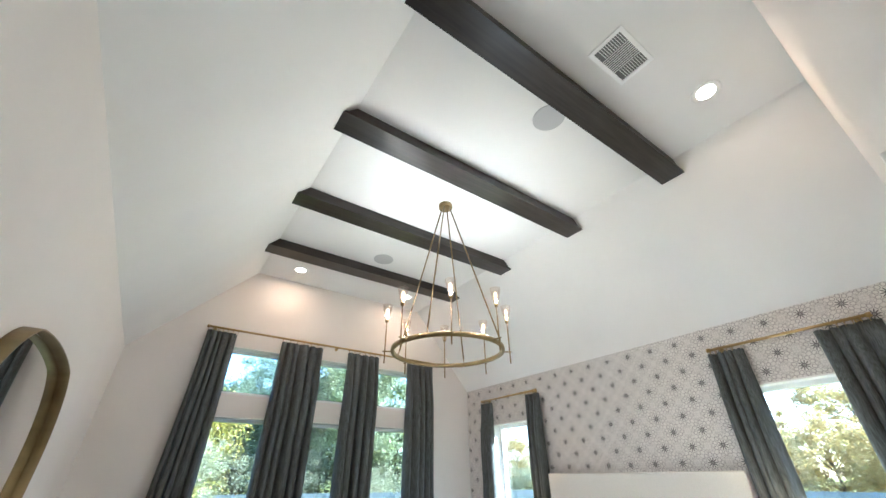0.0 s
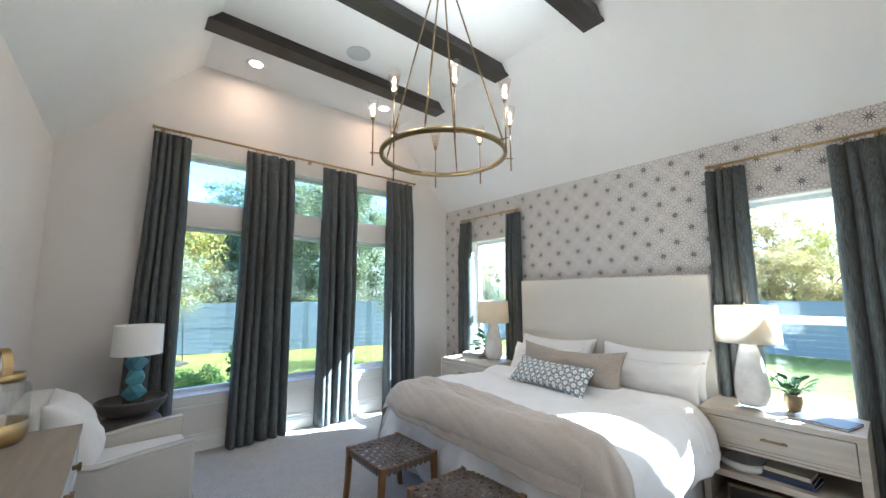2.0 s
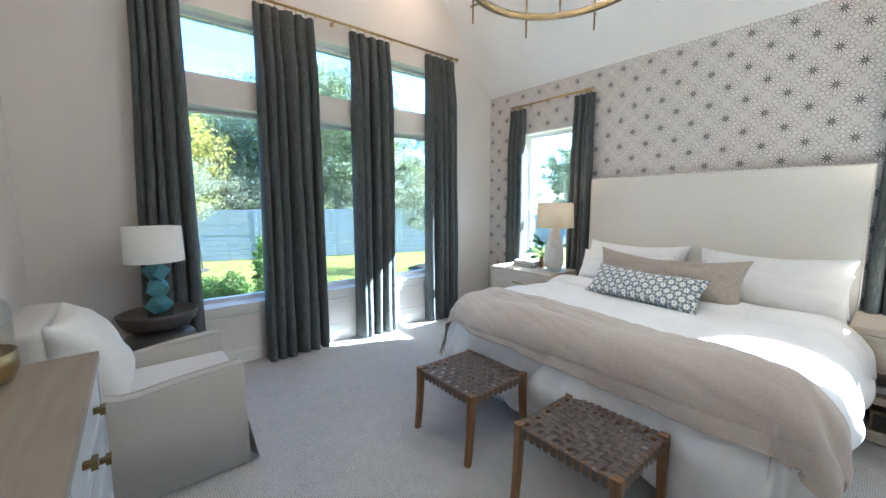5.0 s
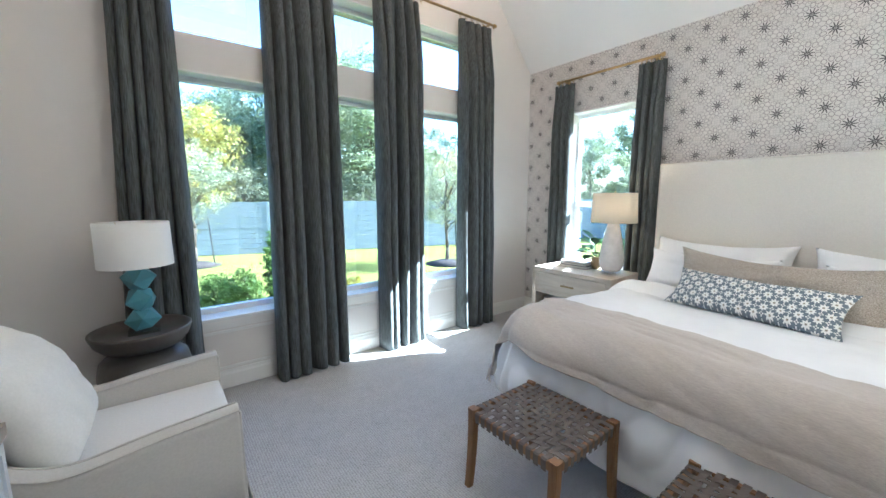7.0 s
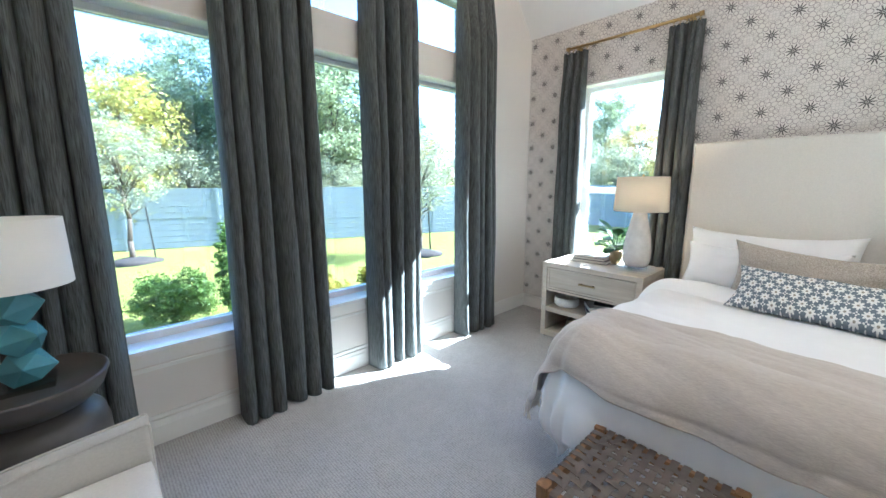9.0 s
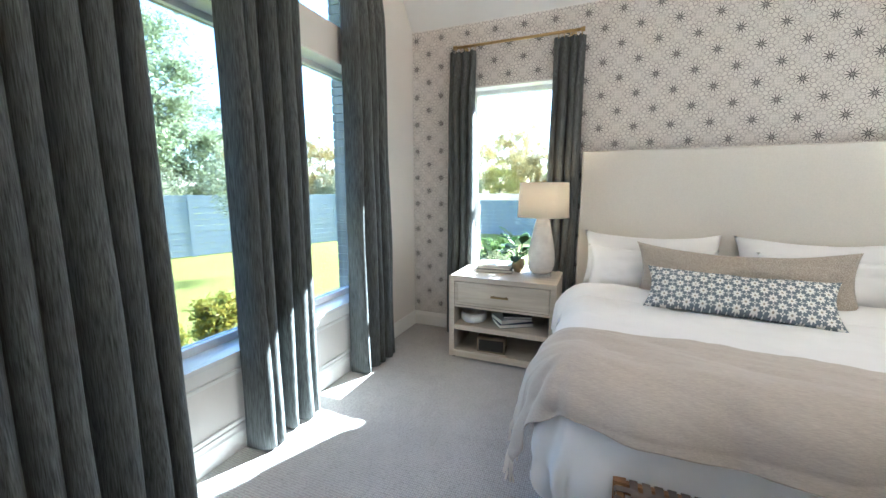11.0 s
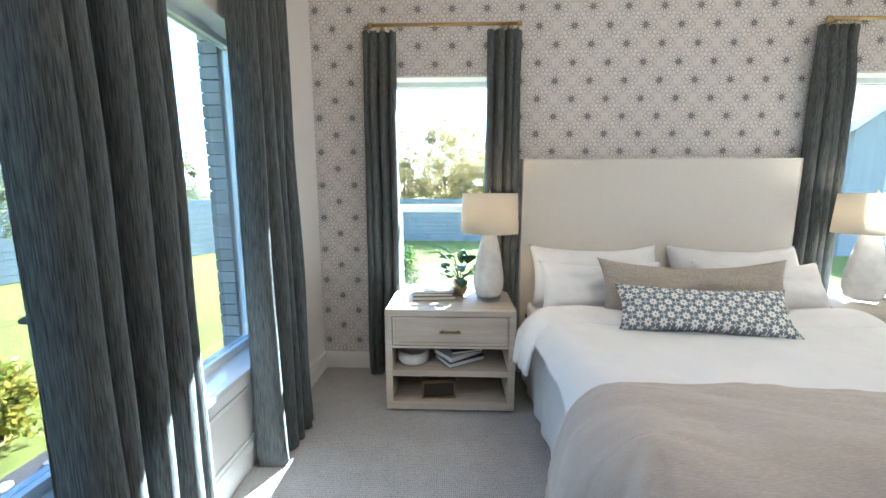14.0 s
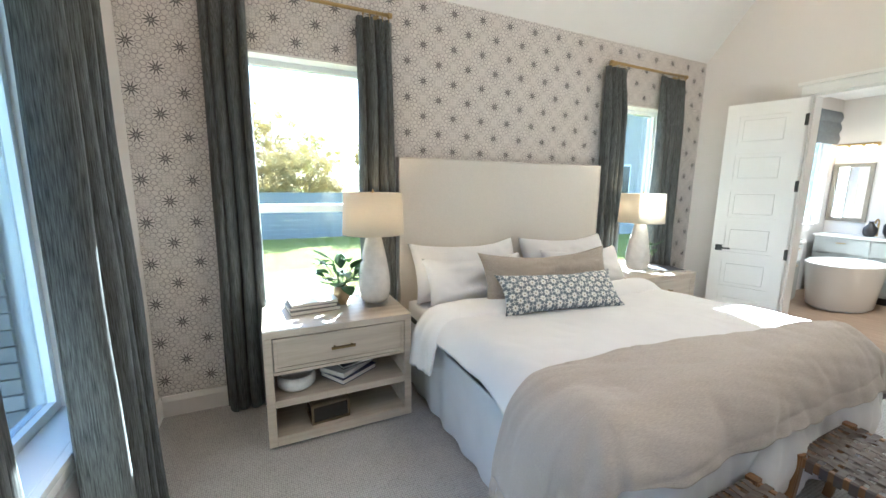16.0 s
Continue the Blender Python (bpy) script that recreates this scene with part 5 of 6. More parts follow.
def wall_mirror():
    ob = thing("wall_mirror", (WEST + 0.001, -2.72, 1.69), "wide rounded wall mirror in a deep brass frame", "mirror")
    hw, hh, r = 0.74, 0.53, 0.50

    def outline(k, n, grow=0.0):
        a = 2 * math.pi * k / n
        c, s = math.cos(a), math.sin(a)
        rr = r + grow
        return (math.copysign(hw - r, c) * min(1, abs(c) * 3) + rr * c, math.copysign(hh - r, s) * min(1, abs(s) * 3) + rr * s)
    n = 96
    bm = bmesh.new()
    rings = []
    for grow, x in ((0.0, 0.0), (0.0, 0.055), (-0.008, 0.055), (-0.008, 0.012)):
        rings.append([bm.verts.new((x, *outline(k, n, grow))) for k in range(n)])
    for a, b in zip(rings, rings[1:]):
        for k in range(n):
            j = (k + 1) % n
            bm.faces.new((a[k], a[j], b[j], b[k]))
    bmesh.ops.recalc_face_normals(bm, faces=bm.faces)
    part("frame", bm, OLD_BRASS, ob, "deep aged brass frame", True)
    bm = bmesh.new()
    f = bm.faces.new([bm.verts.new((0.010, *outline(k, n, -0.008))) for k in range(n)])
    ext = bmesh.ops.extrude_face_region(bm, geom=[f])
    for v in ext["geom"]:
        if isinstance(v, bmesh.types.BMVert):
            v.co.x = 0.002
    bmesh.ops.recalc_face_normals(bm, faces=bm.faces)
    part("mirror_glass", bm, MIRROR, ob, "clear mirror glass")


wall_mirror()


# ---- bathroom door and casing ----
bm = boxes((DOOR_W - 0.085, DOOR_W, SOUTH - 0.001, SOUTH + 0.018, 0, DOOR_TOP), (DOOR_E, DOOR_E + 0.085, SOUTH - 0.001, SOUTH + 0.018, 0, DOOR_TOP),
           (DOOR_W - 0.085, DOOR_E + 0.085, SOUTH - 0.001, SOUTH + 0.02, DOOR_TOP, DOOR_TOP + 0.085), (DOOR_W - 0.11, DOOR_E + 0.11, SOUTH - 0.001, SOUTH + 0.045, DOOR_TOP + 0.085, DOOR_TOP + 0.115), bevel=0.003)
structure("trim_door", bm, TRIM_PAINT, "white door casing with a crowned head")
structure("trim_jamb", boxes((DOOR_W, DOOR_W + 0.018, SOUTH - 0.13, SOUTH, 0, DOOR_TOP), (DOOR_E - 0.018, DOOR_E, SOUTH - 0.13, SOUTH, 0, DOOR_TOP), (DOOR_W + 0.018, DOOR_E - 0.018, SOUTH - 0.13, SOUTH, DOOR_TOP - 0.018, DOOR_TOP)), TRIM_PAINT, "white door lining")


def door_leaf(hx, hy, turn, name):
    """A six-panel leaf 0.6 wide; local x runs from the hinges."""
    ob = tagged(new(name), "open white six-panel door with black hardware", "", "", "structure")
    ob.matrix_world = pose(hx, hy, 0, 0, 0, turn)
    W, H, t, st = 0.592, 2.345, 0.036, 0.105
    n = 6
    gap = 0.085
    ph = (H - 0.16 - 0.12 - gap * (n - 1)) / n
    bm = boxes((0, st, -t / 2, t / 2, 0.012, H), (W - st, W, -t / 2, t / 2, 0.012, H))
    z = 0.012
    cuts = []
    zz = 0.16
    for k in range(n):
        cuts.append((zz, zz + ph))
        zz += ph + gap
    edges = [0.012] + [q for c in cuts for q in c] + [H]
    for a, b in zip(edges[::2], edges[1::2]):
        box(bm, st, W - st, -t / 2, t / 2, a, b)
    part("stile_frame", bm, TRIM_PAINT, ob)
    for a, b in cuts:
        bm = bmesh.new()
        box(bm, st, W - st, -0.008, 0.008, a, b)
        for s in (-1, 1):
            y0, y1 = sorted((s * 0.008, s * 0.015))
            box(bm, st + 0.035, W - st - 0.035, y0, y1, a + 0.035, b - 0.035, bevel=0.006, seg=1)
        part("panel", bm, TRIM_PAINT, ob)
    for z in (0.22, 0.90, 1.55, 2.15):
        part("hinge", rod(boxes((-0.006, 0.012, -t / 2 - 0.003, t / 2 + 0.003, z - 0.05, z + 0.05)), (-0.008, t / 2, z - 0.052), (-0.008, t / 2, z + 0.052), 0.007, 8), DARK_METAL, ob)
    h = part("door_handle", boxes((W - 0.095, W - 0.035, t / 2, t / 2 + 0.008, 0.885, 0.945), (W - 0.072, W - 0.058, t / 2 + 0.008, t / 2 + 0.045, 0.908, 0.922), (W - 0.165, W - 0.055, t / 2 + 0.036, t / 2 + 0.048, 0.907, 0.923), bevel=0.002), DARK_METAL, ob, "square black lever handle")
    part("door_handle", boxes((W - 0.095, W - 0.035, -t / 2 - 0.008, -t / 2, 0.885, 0.945), (W - 0.165, W - 0.055, -t / 2 - 0.048, -t / 2 - 0.036, 0.907, 0.923), (W - 0.072, W - 0.058, -t / 2 - 0.045, -t / 2 - 0.008, 0.908, 0.922), bevel=0.002), DARK_METAL, ob, "square black lever handle")
    return ob


door_leaf(DOOR_E + 0.004, SOUTH + 0.045, 19.5, "door_1")

# ---- bathroom ----
structure("bath_floor", boxes((WEST, THICK, BATH_Y, SOUTH - 0.06, -0.2, -0.004)), BATH_FLOOR, "warm wood-look bathroom floor")
structure("bath_wall_far", boxes((WEST, THICK, BATH_Y - 0.2, BATH_Y, -0.5, 3.0)), PAINT, "cream bathroom end wall")
bm = bmesh.new()
for a, b, z0, z1 in tiles_with_holes(BATH_Y, SOUTH - 0.13, -0.5, 3.0, [(-8.45, -7.70, 1.02, 2.55)]):
    box(bm, 0, THICK, a, b, z0, z1)
structure("bath_wall_east", bm, PAINT, "cream bathroom window wall")
structure("bath_ceiling", boxes((WEST, THICK, BATH_Y, SOUTH - 0.13, 2.85, 3.0)), CEILING_PAINT, "white bathroom ceiling")
bw = tagged(new("window_6"), "white-framed bathroom window", "", "", "structure")
part("window_frame", boxes((0.1, 0.16, -8.45, -8.40, 1.02, 2.55), (0.1, 0.16, -7.75, -7.70, 1.02, 2.55), (0.1, 0.16, -8.40, -7.75, 1.02, 1.07), (0.1, 0.16, -8.40, -7.75, 2.5, 2.55)), VINYL, bw)
g = part("pane", boxes((0.125, 0.131, -8.40, -7.75, 1.07, 2.5)), GLASS, bw)
g.visible_shadow = False
# Unseen fill added under the ceiling to brighten the bathroom; no fixture here.
disc_lamp("bath_lamp", -1.2, -7.0, 2.83, 2.4, 0.15, SOFT)


def roman_shade():
    ob = thing("roman_shade", (-0.012, -8.10, 2.66), "grey fabric roman shade, pulled up", "blind")

    def f(u, v):
        return (-0.02 - 0.025 * abs(math.sin(v * math.pi * 3)), (u - 0.5) * 0.80, -0.46 * v)
    thicken(part("fabric", grid(3, 26, f), plain("grey_shade_fabric", (0.16, 0.17, 0.18), 0.9, 0.1, 30, 0.3, 500), ob), 0.01)


roman_shade()


def bathtub():
    ob = thing("bathtub", (-0.66, -7.56, -0.004), "white freestanding oval bathtub", "bathtub")
    part("shell", lathe([(0, 0.02), (0.62, 0.02), (0.66, 0.03), (0.72, 0.30), (0.79, 0.575), (0.80, 0.59), (0.79, 0.60), (0.755, 0.59), (0.69, 0.35), (0.58, 0.15), (0, 0.13)], 64, None, 0, 0, 0.46, 0.69), TUB_WHITE, ob, smooth=True)
    part("plinth", lathe([(0, 0), (0.60, 0), (0.60, 0.02), (0, 0.02)], 48, None, 0, 0, 0.45, 0.68), TUB_WHITE, ob)


bathtub()


def vanity(x0, x1, y0, y1, label, front):
    ob = thing("vanity_cabinet", (0, 0, -0.004), label, "vanity", "bathroom vanities")
    part("body", boxes((x0, x1, y0, y1, 0.10, 0.86)), VANITY_GREY, ob)
    part("plinth", boxes((x0 + 0.04, x1 - 0.04, y0 + 0.04, y1 - 0.04, 0, 0.10)), DARK_METAL, ob)
    part("worktop", boxes((x0 - 0.015, x1 + 0.015, y0 - 0.015, y1 + 0.015, 0.86, 0.895), bevel=0.003), QUARTZ, ob, "pale quartz worktop")
    n = 3
    for k in range(n):
        for z0, z1 in ((0.13, 0.62), (0.64, 0.84)):
            if front == "y":
                a, b = x0 + (x1 - x0) * k / n + 0.012, x0 + (x1 - x0) * (k + 1) / n - 0.012
                d = part("drawer", boxes((a, b, y1, y1 + 0.018, z0, z1), bevel=0.003), VANITY_GREY, ob)
                part("pull", boxes(((a + b) / 2 - 0.05, (a + b) / 2 + 0.05, y1 + 0.018, y1 + 0.04, z1 - 0.06, z1 - 0.05)), BRASS, d, "brass pull")
            else:
                a, b = y0 + (y1 - y0) * k / n + 0.012, y0 + (y1 - y0) * (k + 1) / n - 0.012
                d = part("drawer", boxes((x0 - 0.018, x0, a, b, z0, z1), bevel=0.003), VANITY_GREY, ob)
                part("pull", boxes((x0 - 0.04, x0 - 0.018, (a + b) / 2 - 0.05, (a + b) / 2 + 0.05, z1 - 0.06, z1 - 0.05)), BRASS, d, "brass pull")
    return ob


vanity(-1.9, -0.10, BATH_Y + 0.005, BATH_Y + 0.50, "grey bathroom vanity with a quartz top", "y")
vanity(-0.42, -0.02, -6.95, -6.0, "low grey vanity below the bathroom window", "x")


def faucet(x, y, z, turn):
    ob = thing("faucet", pose(x, y, z, 0, 0, turn), "curved brass gooseneck faucet on a vanity", "faucet", "bathroom faucets")
    bm = rod(bmesh.new(), (0, 0, 0), (0, 0, 0.18), 0.011, 10)
    last = None
    for k in range(11):
        a = math.pi * k / 10
        p = (0.06 - 0.06 * math.cos(a), 0, 0.18 + 0.06 * math.sin(a))
        if last:
            rod(bm, last, p, 0.010, 10)
        last = p
    part("spout", bm, BRASS, ob, smooth=True)


faucet(-0.62, BATH_Y + 0.12, 0.891, 90)
faucet(-0.12, -6.5, 0.891, 180)


def bath_mirror():
    ob = thing("bath_mirror", (-0.235, BATH_Y + 0.002, 1.07), "grey-framed rectangular bathroom mirror", "mirror")
    w, h = 0.44, 0.85
    part("frame", boxes((-w / 2, w / 2, 0, 0.025, 0, 0.05), (-w / 2, w / 2, 0, 0.025, h - 0.05, h), (-w / 2, -w / 2 + 0.05, 0, 0.025, 0.05, h - 0.05), (w / 2 - 0.05, w / 2, 0, 0.025, 0.05, h - 0.05), bevel=0.003), GREY_OAK, ob)
    part("mirror_glass", boxes((-w / 2 + 0.05, w / 2 - 0.05, 0.002, 0.008, 0.05, h - 0.05)), MIRROR, ob)


bath_mirror()


def vanity_light():
    ob = thing("wall_light", (-0.24, BATH_Y + 0.002, 2.12), "brass vanity light with frosted glass shades, switched on", "wall light")
    part("back_plate", boxes((-0.22, 0.22, 0, 0.03, 0.04, 0.09), bevel=0.004), BRASS, ob)
    for k in (-1, 0, 1):
        part("shade", lathe([(0, -0.09), (0.055, -0.09), (0.055, 0.05), (0, 0.05)], 20, None, k * 0.15, 0.085), glow("frosted_glow", (1.0, 0.74, 0.46), 0.2), ob, "glowing frosted shade")
        part("arm", rod(bmesh.new(), (k * 0.15, 0.02, 0.065), (k * 0.15, 0.085, 0.065), 0.008, 8), BRASS, ob)


vanity_light()


def vase(x, y, z, s, label):
    ob = thing("vase", (x, y, z), label, "vase", "bathroom vases")
    part("body", lathe([(0, 0), (0.06 * s, 0), (0.085 * s, 0.06 * s), (0.085 * s, 0.14 * s), (0.04 * s, 0.20 * s), (0.028 * s, 0.23 * s), (0.035 * s, 0.25 * s), (0.0, 0.245 * s)], 28), plain("dark_glaze", (0.035, 0.03, 0.028), 0.3, 0.2, 20), ob, smooth=True)


vase(-0.60, BATH_Y + 0.30, 0.891, 0.85, "small dark glazed vase on the vanity")
vase(-0.80, BATH_Y + 0.22, 0.891, 1.2, "dark glazed bottle vase on the vanity")


# ---- garden ----
GROUND = -0.5


def grass_material():
    n = Net("lawn")
    v = n.coord()
    mix = n.math("ADD", n.math("MULTIPLY", n.noise(v, 0.5, 4), 0.5), n.math("MULTIPLY", n.noise(v, 14, 5, 0.7), 0.5))
    n.base(n.ramp(mix, (0.3, (0.17, 0.18, 0.025)), (0.5, (0.27, 0.275, 0.04)), (0.7, (0.33, 0.325, 0.075))))
    n.set(roughness=0.9)
    n.bump(n.noise(v, 40, 5, 0.8), 0.9, 0.05)
    return n.m


GRASS = grass_material()
structure("ground", boxes((-400, 400, -400, 400, GROUND - 0.3, GROUND)), GRASS, "mown green lawn")


def brick_material():
    n = Net("pale_brick")
    info = n.add("ShaderNodeObjectInfo")
    c = n.ramp(info.outputs["Random"], (0.0, (0.20, 0.18, 0.16)), (0.5, (0.29, 0.26, 0.23)), (1.0, (0.36, 0.33, 0.30)))
    n.base(n.mix(n.math("MULTIPLY", n.noise(n.coord(), 40, 4), 0.5), c, (0.42, 0.40, 0.38)))
    n.set(roughness=0.9)
    n.bump(n.noise(n.coord(), 120, 3), 0.5, 0.004)
    return n.m


BRICK = brick_material()
MORTAR = plain("mortar", (0.45, 0.43, 0.40), 0.95, 0.1, 20, 0.4, 90)
bm = bmesh.new()
for a, b, z0, z1 in tiles_with_holes(WEST - 0.2, THICK + 0.12, GROUND, 3.3, [(a + 0.01, b - 0.01, SILL - 0.05, UP_TOP) for a, b in NORTH_WINDOWS]):
    box(bm, a, b, THICK, THICK + 0.105, z0, z1)
veneer = structure("wall_north_brick", bm, MORTAR, "brick outer leaf of the window wall")
brick_me = bpy.data.meshes.new("brick")
bm = boxes((-0.055, 0.055, 0, 0.022, 0, 0.062), bevel=0.003)
bm.to_mesh(brick_me)
bm.free()
brick_me.materials.append(BRICK)
# the returns of the brick openings, course by course
for a, b in NORTH_WINDOWS:
    for xj, s in ((a + 0.01, 1), (b - 0.01, -1)):
        for k in range(37):
            o = new("brick", brick_me)
            o.parent = veneer
            o.matrix_basis = Matrix.Translation((xj, THICK + 0.05, SILL - 0.04 + k * 0.069)) @ Matrix.Rotation(radians(-90 * s), 4, "Z")


def fence(x0, y0, x1, y1):
    ob = thing("fence", (x0, y0, GROUND), "grey stained horizontal board garden fence", "fence", "garden fences")
    L = math.hypot(x1 - x0, y1 - y0)
    ob.rotation_euler.z = math.atan2(y1 - y0, x1 - x0)
    n = max(1, round(L / 2.4))
    step = L / n
    H = 1.75
    post = board = None
    rnd = random.Random(4)
    for k in range(n + 1):
        if post is None:
            o = part("post", boxes((-0.05, 0.05, -0.05, 0.05, 0, H + 0.02), bevel=0.005), FENCE_MAT, ob)
            post = o.data
        else:
            o = new("post", post)
            o.parent = ob
        o.location.x = k * step
        if k == n:
            break
        for r in range(10):
            if board is None:
                o = part("board", boxes((0.03, step - 0.03, -0.035, -0.013, 0, H / 10 - 0.008), bevel=0.003), FENCE_MAT, ob)
                board = o.data
            else:
                o = new("board", board)
                o.parent = ob
            o.location = (k * step, rnd.uniform(-0.006, 0.006), 0.02 + r * H / 10)
    return ob


fence(-14.0, 15.6, 12.6, 5.75)
fence(12.6, 5.75, 12.6, -12.0)


# trees: trunk, limbs and a crown of leaf clumps
def crown_mesh(bm, centre, radii, leaves, size, rnd, clumps=70, clump=(0.10, 0.27)):
    cs = []
    for _ in range(clumps):
        while True:
            p = Vector((rnd.uniform(-1, 1), rnd.uniform(-1, 1), rnd.uniform(-1, 1)))
            if 0.25 < p.length < 1:
                break
        cs.append((Vector((centre[0] + p.x * radii[0], centre[1] + p.y * radii[1], centre[2] + p.z * radii[2])), rnd.uniform(*clump) * min(radii)))
    for _ in range(leaves):
        c, r = rnd.choice(cs)
        d = Vector((rnd.gauss(0, 1), rnd.gauss(0, 1), rnd.gauss(0, 0.8)))
        p = c + d.normalized() * r * rnd.uniform(0.3, 1.25)
        a = Vector((rnd.gauss(0, 1), rnd.gauss(0, 1), rnd.gauss(0, 0.6))).normalized()
        b = a.cross(Vector((rnd.gauss(0, 1), rnd.gauss(0, 1), rnd.gauss(0, 1)))).normalized()
        s = size * rnd.uniform(0.6, 1.3)
        q = [bm.verts.new(p + a * s), bm.verts.new(p + b * s * 0.45), bm.verts.new(p - a * s), bm.verts.new(p - b * s * 0.45)]
        bm.faces.new(q)
    return cs


def tree(x, y, h, spread, mat, seed, label, leaves=9000, size=0.085, low=0.25, group="trees behind the fence"):
    rnd = random.Random(seed)
    ob = thing("tree", (x, y, GROUND), label, "tree", group)
    cb = bmesh.new()
    cs = crown_mesh(cb, (0, 0, h * (low + 1) / 2), (spread, spread, h * (1 - low) / 2), leaves, size, rnd, 120)
    bm = bmesh.new()
    last, r = Vector((0, 0, 0)), 0.016 * h
    for k in range(1, 6):
        p = Vector((rnd.uniform(-0.1, 0.1) * k * 0.3, rnd.uniform(-0.1, 0.1) * k * 0.3, h * 0.75 * k / 5))
        rod(bm, last, p, r * (1.1 - 0.16 * k + 0.16), 8, r * (1.1 - 0.16 * k))
        last = p
    for c, q in cs[:22]:
        z = min(c.z * 0.7, h * 0.7)
        rod(bm, (0, 0, z), c, r * 0.32, 6, r * 0.08)
    part("trunk", bm, BARK, ob, "", True)
    tagged(part("crown", cb, mat, ob), kind="stuff")
    return ob


OLIVE = leaf("olive_leaf", (0.16, 0.20, 0.10), (0.31, 0.35, 0.18), (0.46, 0.48, 0.29))
DEEP = leaf("oak_leaf", (0.10, 0.14, 0.085), (0.21, 0.27, 0.16), (0.34, 0.40, 0.26))
YELLOW = leaf("yellow_green_leaf", (0.28, 0.30, 0.07), (0.50, 0.46, 0.11), (0.66, 0.52, 0.15))
AUTUMN = leaf("autumn_leaf", (0.40, 0.27, 0.10), (0.56, 0.44, 0.17), (0.38, 0.37, 0.16))
GREYGREEN = leaf("willow_leaf", (0.24, 0.27, 0.16), (0.36, 0.38, 0.24), (0.48, 0.46, 0.31))
kinds = [(OLIVE, "broad olive-green tree in leaf"), (DEEP, "dark evergreen oak in full leaf"), (YELLOW, "yellow-green tree turning in autumn"), (AUTUMN, "russet and olive tree turning in autumn"), (GREYGREEN, "pale grey-green scrubby tree")]
protos = []
for k, (m, l) in enumerate(kinds):
    protos.append(tree(-60 - 12 * k, 90, (8.0, 9.0, 5.5, 6.5, 4.2)[k], (2.6, 2.9, 1.7, 2.2, 2.1)[k], m, 100 + k, l, (26000, 26000, 10000, 17000, 15000)[k], (0.075, 0.075, 0.07, 0.07, 0.06)[k], (0.16, 0.15, 0.1, 0.12, 0.05)[k]))
rnd = random.Random(77)
PLAN = [(1, -2.2, 16.5, 0.72), (2, -2.6, 12.5, 0.9), (1, -0.6, 15.2, 0.72), (4, -1.0, 13.0, 0.8), (0, 2.4, 13.6, 0.98), (4, 1.0, 12.4, 0.75), (1, -6.5, 16.5, 0.8), (2, -6.0, 14.4, 0.9), (4, -4.4, 14.2, 0.8),
        (0, 5.6, 12.4, 0.72), (0, 4.0, 12.2, 0.95), (4, 3.4, 11.2, 0.75), (3, 8.0, 11.0, 0.68), (4, 6.6, 10.2, 0.7), (3, 11.0, 10.2, 0.66), (0, 14.5, 8.0, 0.62), (4, 10.2, 8.9, 0.62), (1, 9.5, 14.5, 0.6),
        (3, 17.0, 5.0, 0.75), (3, 16.8, 1.6, 0.66), (3, 15.4, -0.6, 0.68), (2, 17.5, -3.2, 0.85), (2, 15.0, 2.8, 0.62), (3, 14.4, -2.4, 0.62), (3, 16.5, -6.2, 0.75), (4, 14.5, 5.0, 0.8), (3, 18.0, -9.5, 0.8), (2, 14.8, -7.4, 0.8),
        (1, -10.5, 18.5, 1.0), (0, -13.0, 19.0, 1.0), (1, 0.8, 18.0, 1.0), (1, 5.0, 17.0, 0.95), (3, 20.5, -1.0, 0.95), (3, 21.0, 3.5, 0.95), (0, 20.0, 8.0, 0.9), (4, -8.5, 15.5, 0.9)]
for k, x, y, s in PLAN:
    copy_thing(protos[k], pose(x, y, GROUND, 0, 0, rnd.uniform(0, 360)) @ Matrix.Diagonal((s, s, s * rnd.uniform(0.93, 1.08), 1)))
for p in protos:
    p.location.x -= 60


def shrub(x, y, w, h, mat, seed, label, leaves=2600, size=0.035):
    rnd = random.Random(seed)
    ob = thing("shrub", (x, y, GROUND), label, "shrub", "garden shrubs")
    bm = bmesh.new()
    for _ in range(14):
        a = rnd.uniform(0, 6.28)
        rod(bm, (0, 0, 0), (w * 0.35 * math.cos(a), w * 0.35 * math.sin(a), h * rnd.uniform(0.4, 0.75)), 0.008, 5, 0.003)
    part("stems", bm, BARK, ob)
    cb = bmesh.new()
    crown_mesh(cb, (0, 0, h * 0.55), (w / 2 * 0.85, w / 2 * 0.85, h * 0.42), leaves, size, rnd, 60, (0.25, 0.5))
    tagged(part("foliage", cb, mat, ob), kind="stuff")
    return ob


BOX_GREEN = leaf("boxwood_leaf", (0.06, 0.11, 0.02), (0.13, 0.21, 0.04), (0.22, 0.31, 0.07))
GOLD_GREEN = leaf("golden_leaf", (0.16, 0.20, 0.03), (0.36, 0.32, 0.05), (0.50, 0.38, 0.06))
shrub(-2.88, 3.6, 1.10, 0.74, BOX_GREEN, 1, "rounded green boxwood shrub by the window", 9000, 0.026)
shrub(-1.35, 2.35, 0.75, 0.62, GOLD_GREEN, 2, "golden-leaved shrub in the window bed", 4200)
shrub(-0.45, 2.45, 0.62, 0.70, GOLD_GREEN, 3, "gold-tipped green shrub in the window bed", 4000)
shrub(-2.0, 2.2, 0.5, 0.4, GOLD_GREEN, 4, "small golden shrub in the window bed", 2500)
shrub(1.9, -0.35, 0.55, 1.35, BOX_GREEN, 5, "clipped conical evergreen shrub", 5200, 0.03)
shrub(2.6, -4.8, 0.9, 0.9, BOX_GREEN, 6, "leafy green shrub below the bed window", 4000)
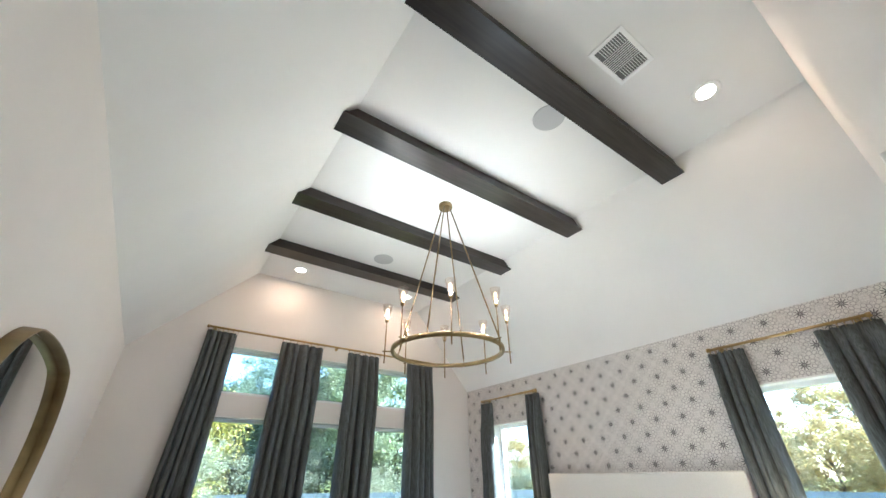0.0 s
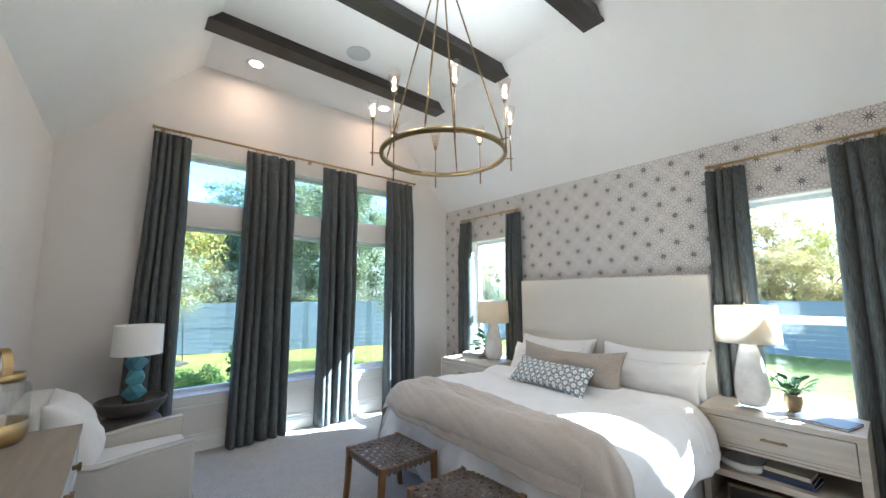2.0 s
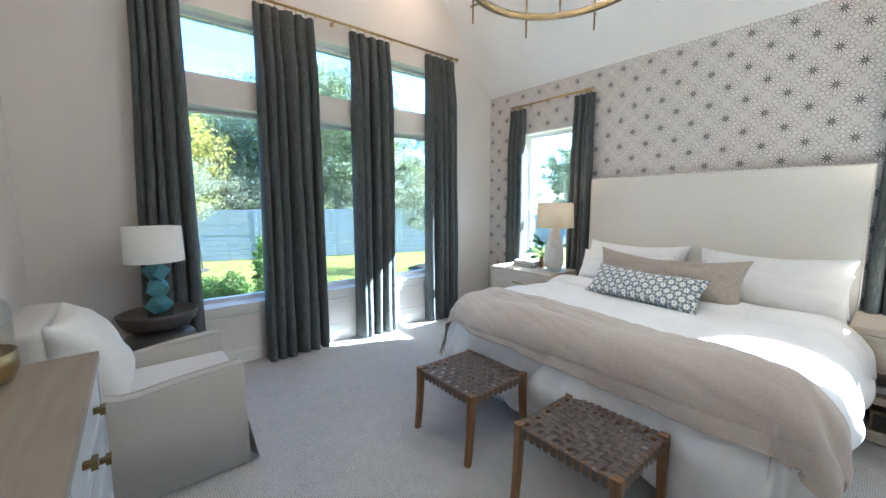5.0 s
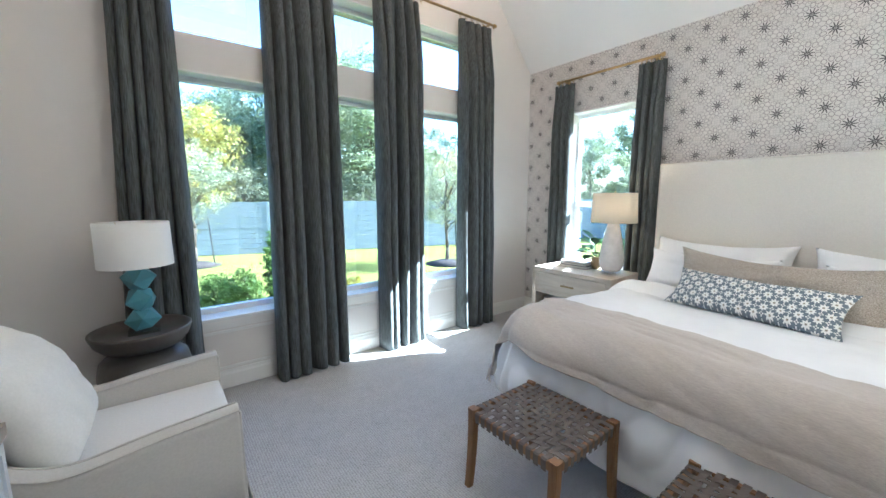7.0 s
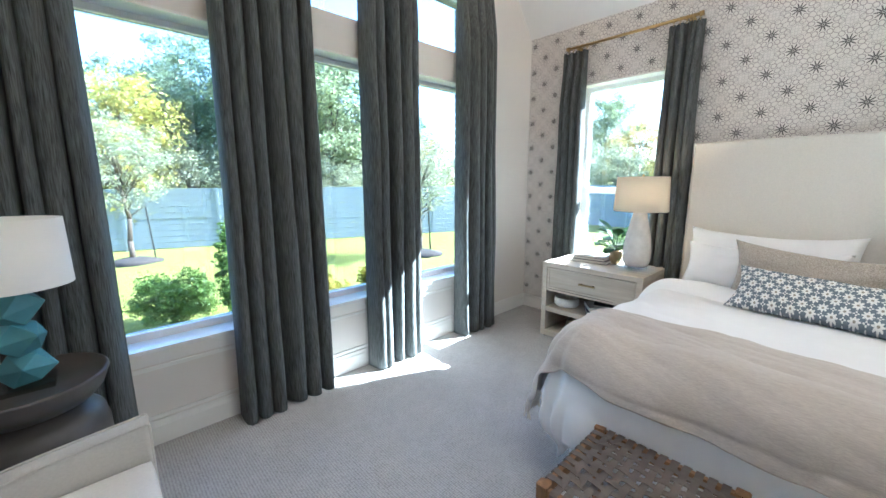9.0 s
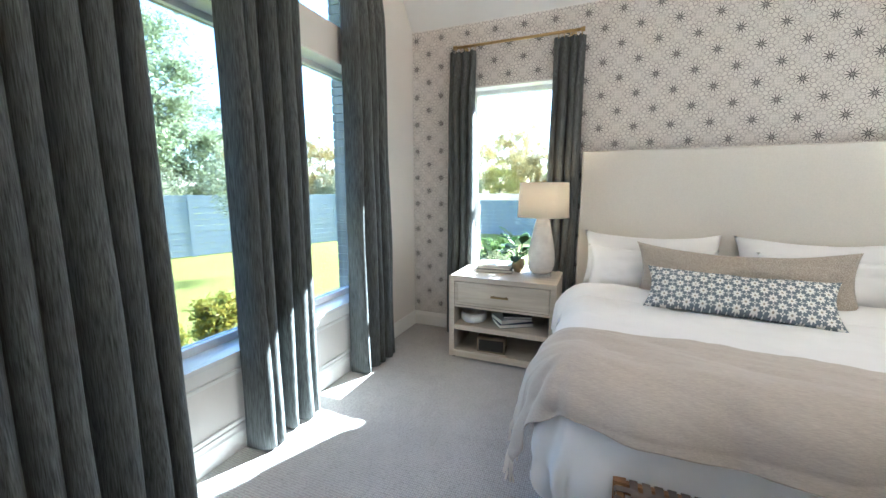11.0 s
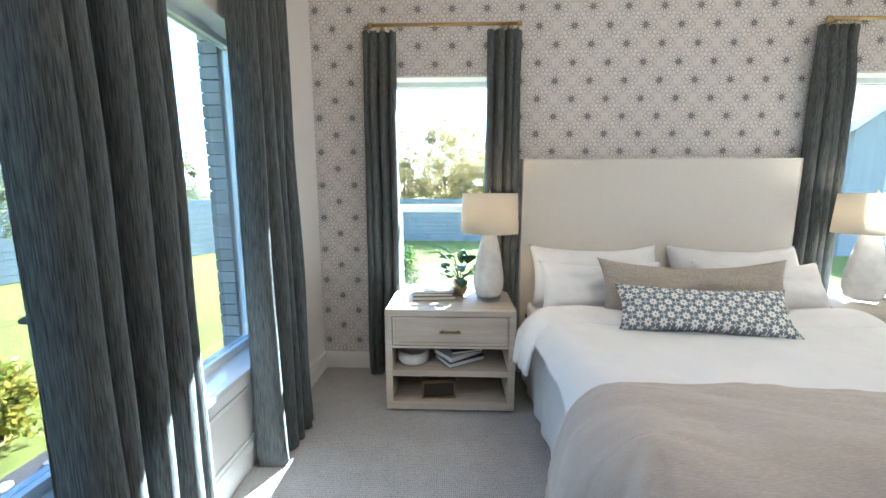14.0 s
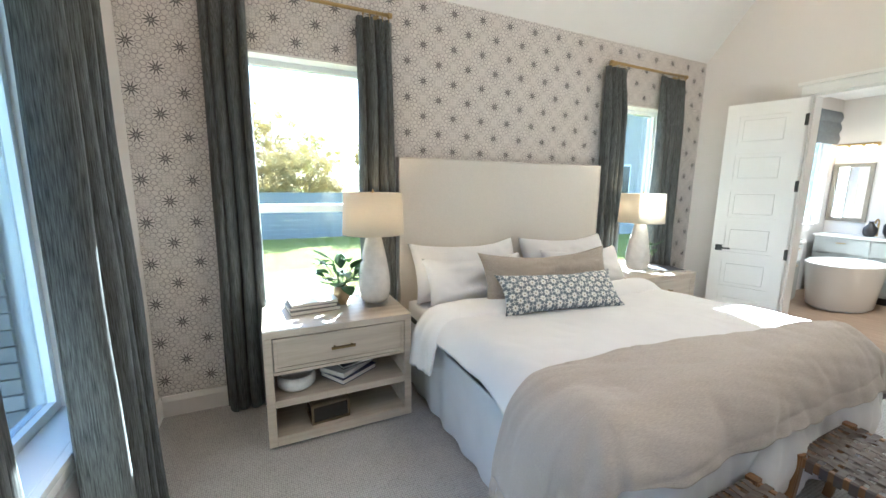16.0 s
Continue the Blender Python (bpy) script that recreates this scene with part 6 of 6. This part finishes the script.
shrub(-2.35, 3.0, 0.36, 1.5, BOX_GREEN, 7, "narrow upright evergreen shrub", 3200, 0.03)


def grass_clump(x, y, seed):
    rnd = random.Random(seed)
    ob = tagged(new("ornamental_grass"), "pale arching tuft of ornamental grass", "grass", "grass tufts", "stuff")
    ob.location = (x, y, GROUND)
    bm = bmesh.new()
    for _ in range(260):
        a, r, h = rnd.uniform(0, 6.28), rnd.uniform(0.15, 0.45), rnd.uniform(0.35, 0.75)
        c, s = math.cos(a), math.sin(a)
        last = None
        for k in range(4):
            t = k / 3
            p = Vector((c * r * t * t, s * r * t * t, h * (t - 0.25 * t * t)))
            w = 0.006 * (1 - 0.9 * t)
            q = [bm.verts.new(p + Vector((-s * w, c * w, 0))), bm.verts.new(p - Vector((-s * w, c * w, 0)))]
            if last:
                bm.faces.new((last[0], last[1], q[1], q[0]))
            last = q
    part("blades", bm, STRAW, ob)


STRAW = leaf("straw_grass", (0.22, 0.22, 0.08), (0.36, 0.34, 0.16), (0.50, 0.46, 0.26))
for i, (x, y) in enumerate(((1.5, -0.9), (1.7, -1.4), (1.4, -1.9), (1.6, -3.9), (1.5, -4.5))):
    grass_clump(x, y, 50 + i)


def young_tree(x, y, h, seed):
    ob = tree(x, y, h, 1.0, GREYGREEN, seed, "young staked tree in a mulch ring on the lawn", 7000, 0.036, 0.34, "young lawn trees")
    part("mulch", lathe([(0, 0.14), (0.3, 0.10), (0.62, 0.0), (0, 0.0)], 24), MULCH, ob, "dark mulch mound", True)
    part("stake", rod(bmesh.new(), (0.45, 0.1, 0), (0.38, 0.1, 1.35), 0.018, 8), DARK_METAL, ob, "black support stake")
    return ob


young_tree(2.85, 5.3, 3.2, 61)
young_tree(-2.95, 9.4, 3.6, 62)
bm = bmesh.new()
rnd = random.Random(8)
for _ in range(120):
    x, y = rnd.uniform(-4, 0.4), 1.7 + rnd.uniform(-0.25, 0.2)
    s = rnd.uniform(0.03, 0.08)
    bmesh.ops.create_icosphere(bm, subdivisions=1, radius=s, matrix=Matrix.Translation((x, y, GROUND + s * 0.5)) @ Matrix.Diagonal((1, rnd.uniform(0.6, 1), 0.7, 1)))
tagged(part("edging_stones", bm, ROCK), "pale stones edging the planting bed", "stones", "", "stuff")
structure("ground_bed", boxes((-4.6, 0.6, THICK + 0.11, 2.0, GROUND, GROUND + 0.03)), MULCH, "dark mulched planting bed")


def neighbour_house():
    """A gabled house whose ridge runs along x; the near gable faces the window."""
    ob = thing("house", (13.2, -18.2, GROUND), "neighbouring house with a brick gable and shingled roof", "house")
    part("wall", boxes((-4, 4, -5, 5, 0, 4.1)), SIDING, ob)

    def prism(x0, x1, pts):
        bm = bmesh.new()
        q = [[bm.verts.new((x, y, z)) for y, z in pts] for x in (x0, x1)]
        bm.faces.new(q[0])
        bm.faces.new(q[1][::-1])
        for i in range(len(pts)):
            j = (i + 1) % len(pts)
            bm.faces.new((q[0][i], q[1][i], q[1][j], q[0][j]))
        bmesh.ops.recalc_face_normals(bm, faces=bm.faces)
        return bm

    part("gable", prism(-4, 4, [(-5, 4.101), (0, 7.75), (5, 4.101)]), SIDING, ob)
    for s in (-1, 1):
        part("roof", prism(-4.35, 4.35, [(s * 5.5, 3.90), (0, 7.90), (0, 8.08), (s * 5.5, 4.08)]), ROOF, ob)
        part("barge_board", prism(-4.42, -4.351, [(s * 5.5, 3.78), (0, 7.78), (0, 8.10), (s * 5.5, 4.10)]), TRIM_PAINT, ob, "white barge board")
    for y in (-2.0, 3.3):
        w = part("window", boxes((-4.05, -3.98, y - 0.6, y + 0.6, 1.6, 3.1)), VINYL, ob)
        part("pane", boxes((-4.06, -4.045, y - 0.52, y + 0.52, 1.68, 3.02)), FAR_GLASS, w)


FAR_GLASS = plain("far_glass", (0.05, 0.06, 0.07), 0.1)
neighbour_house()
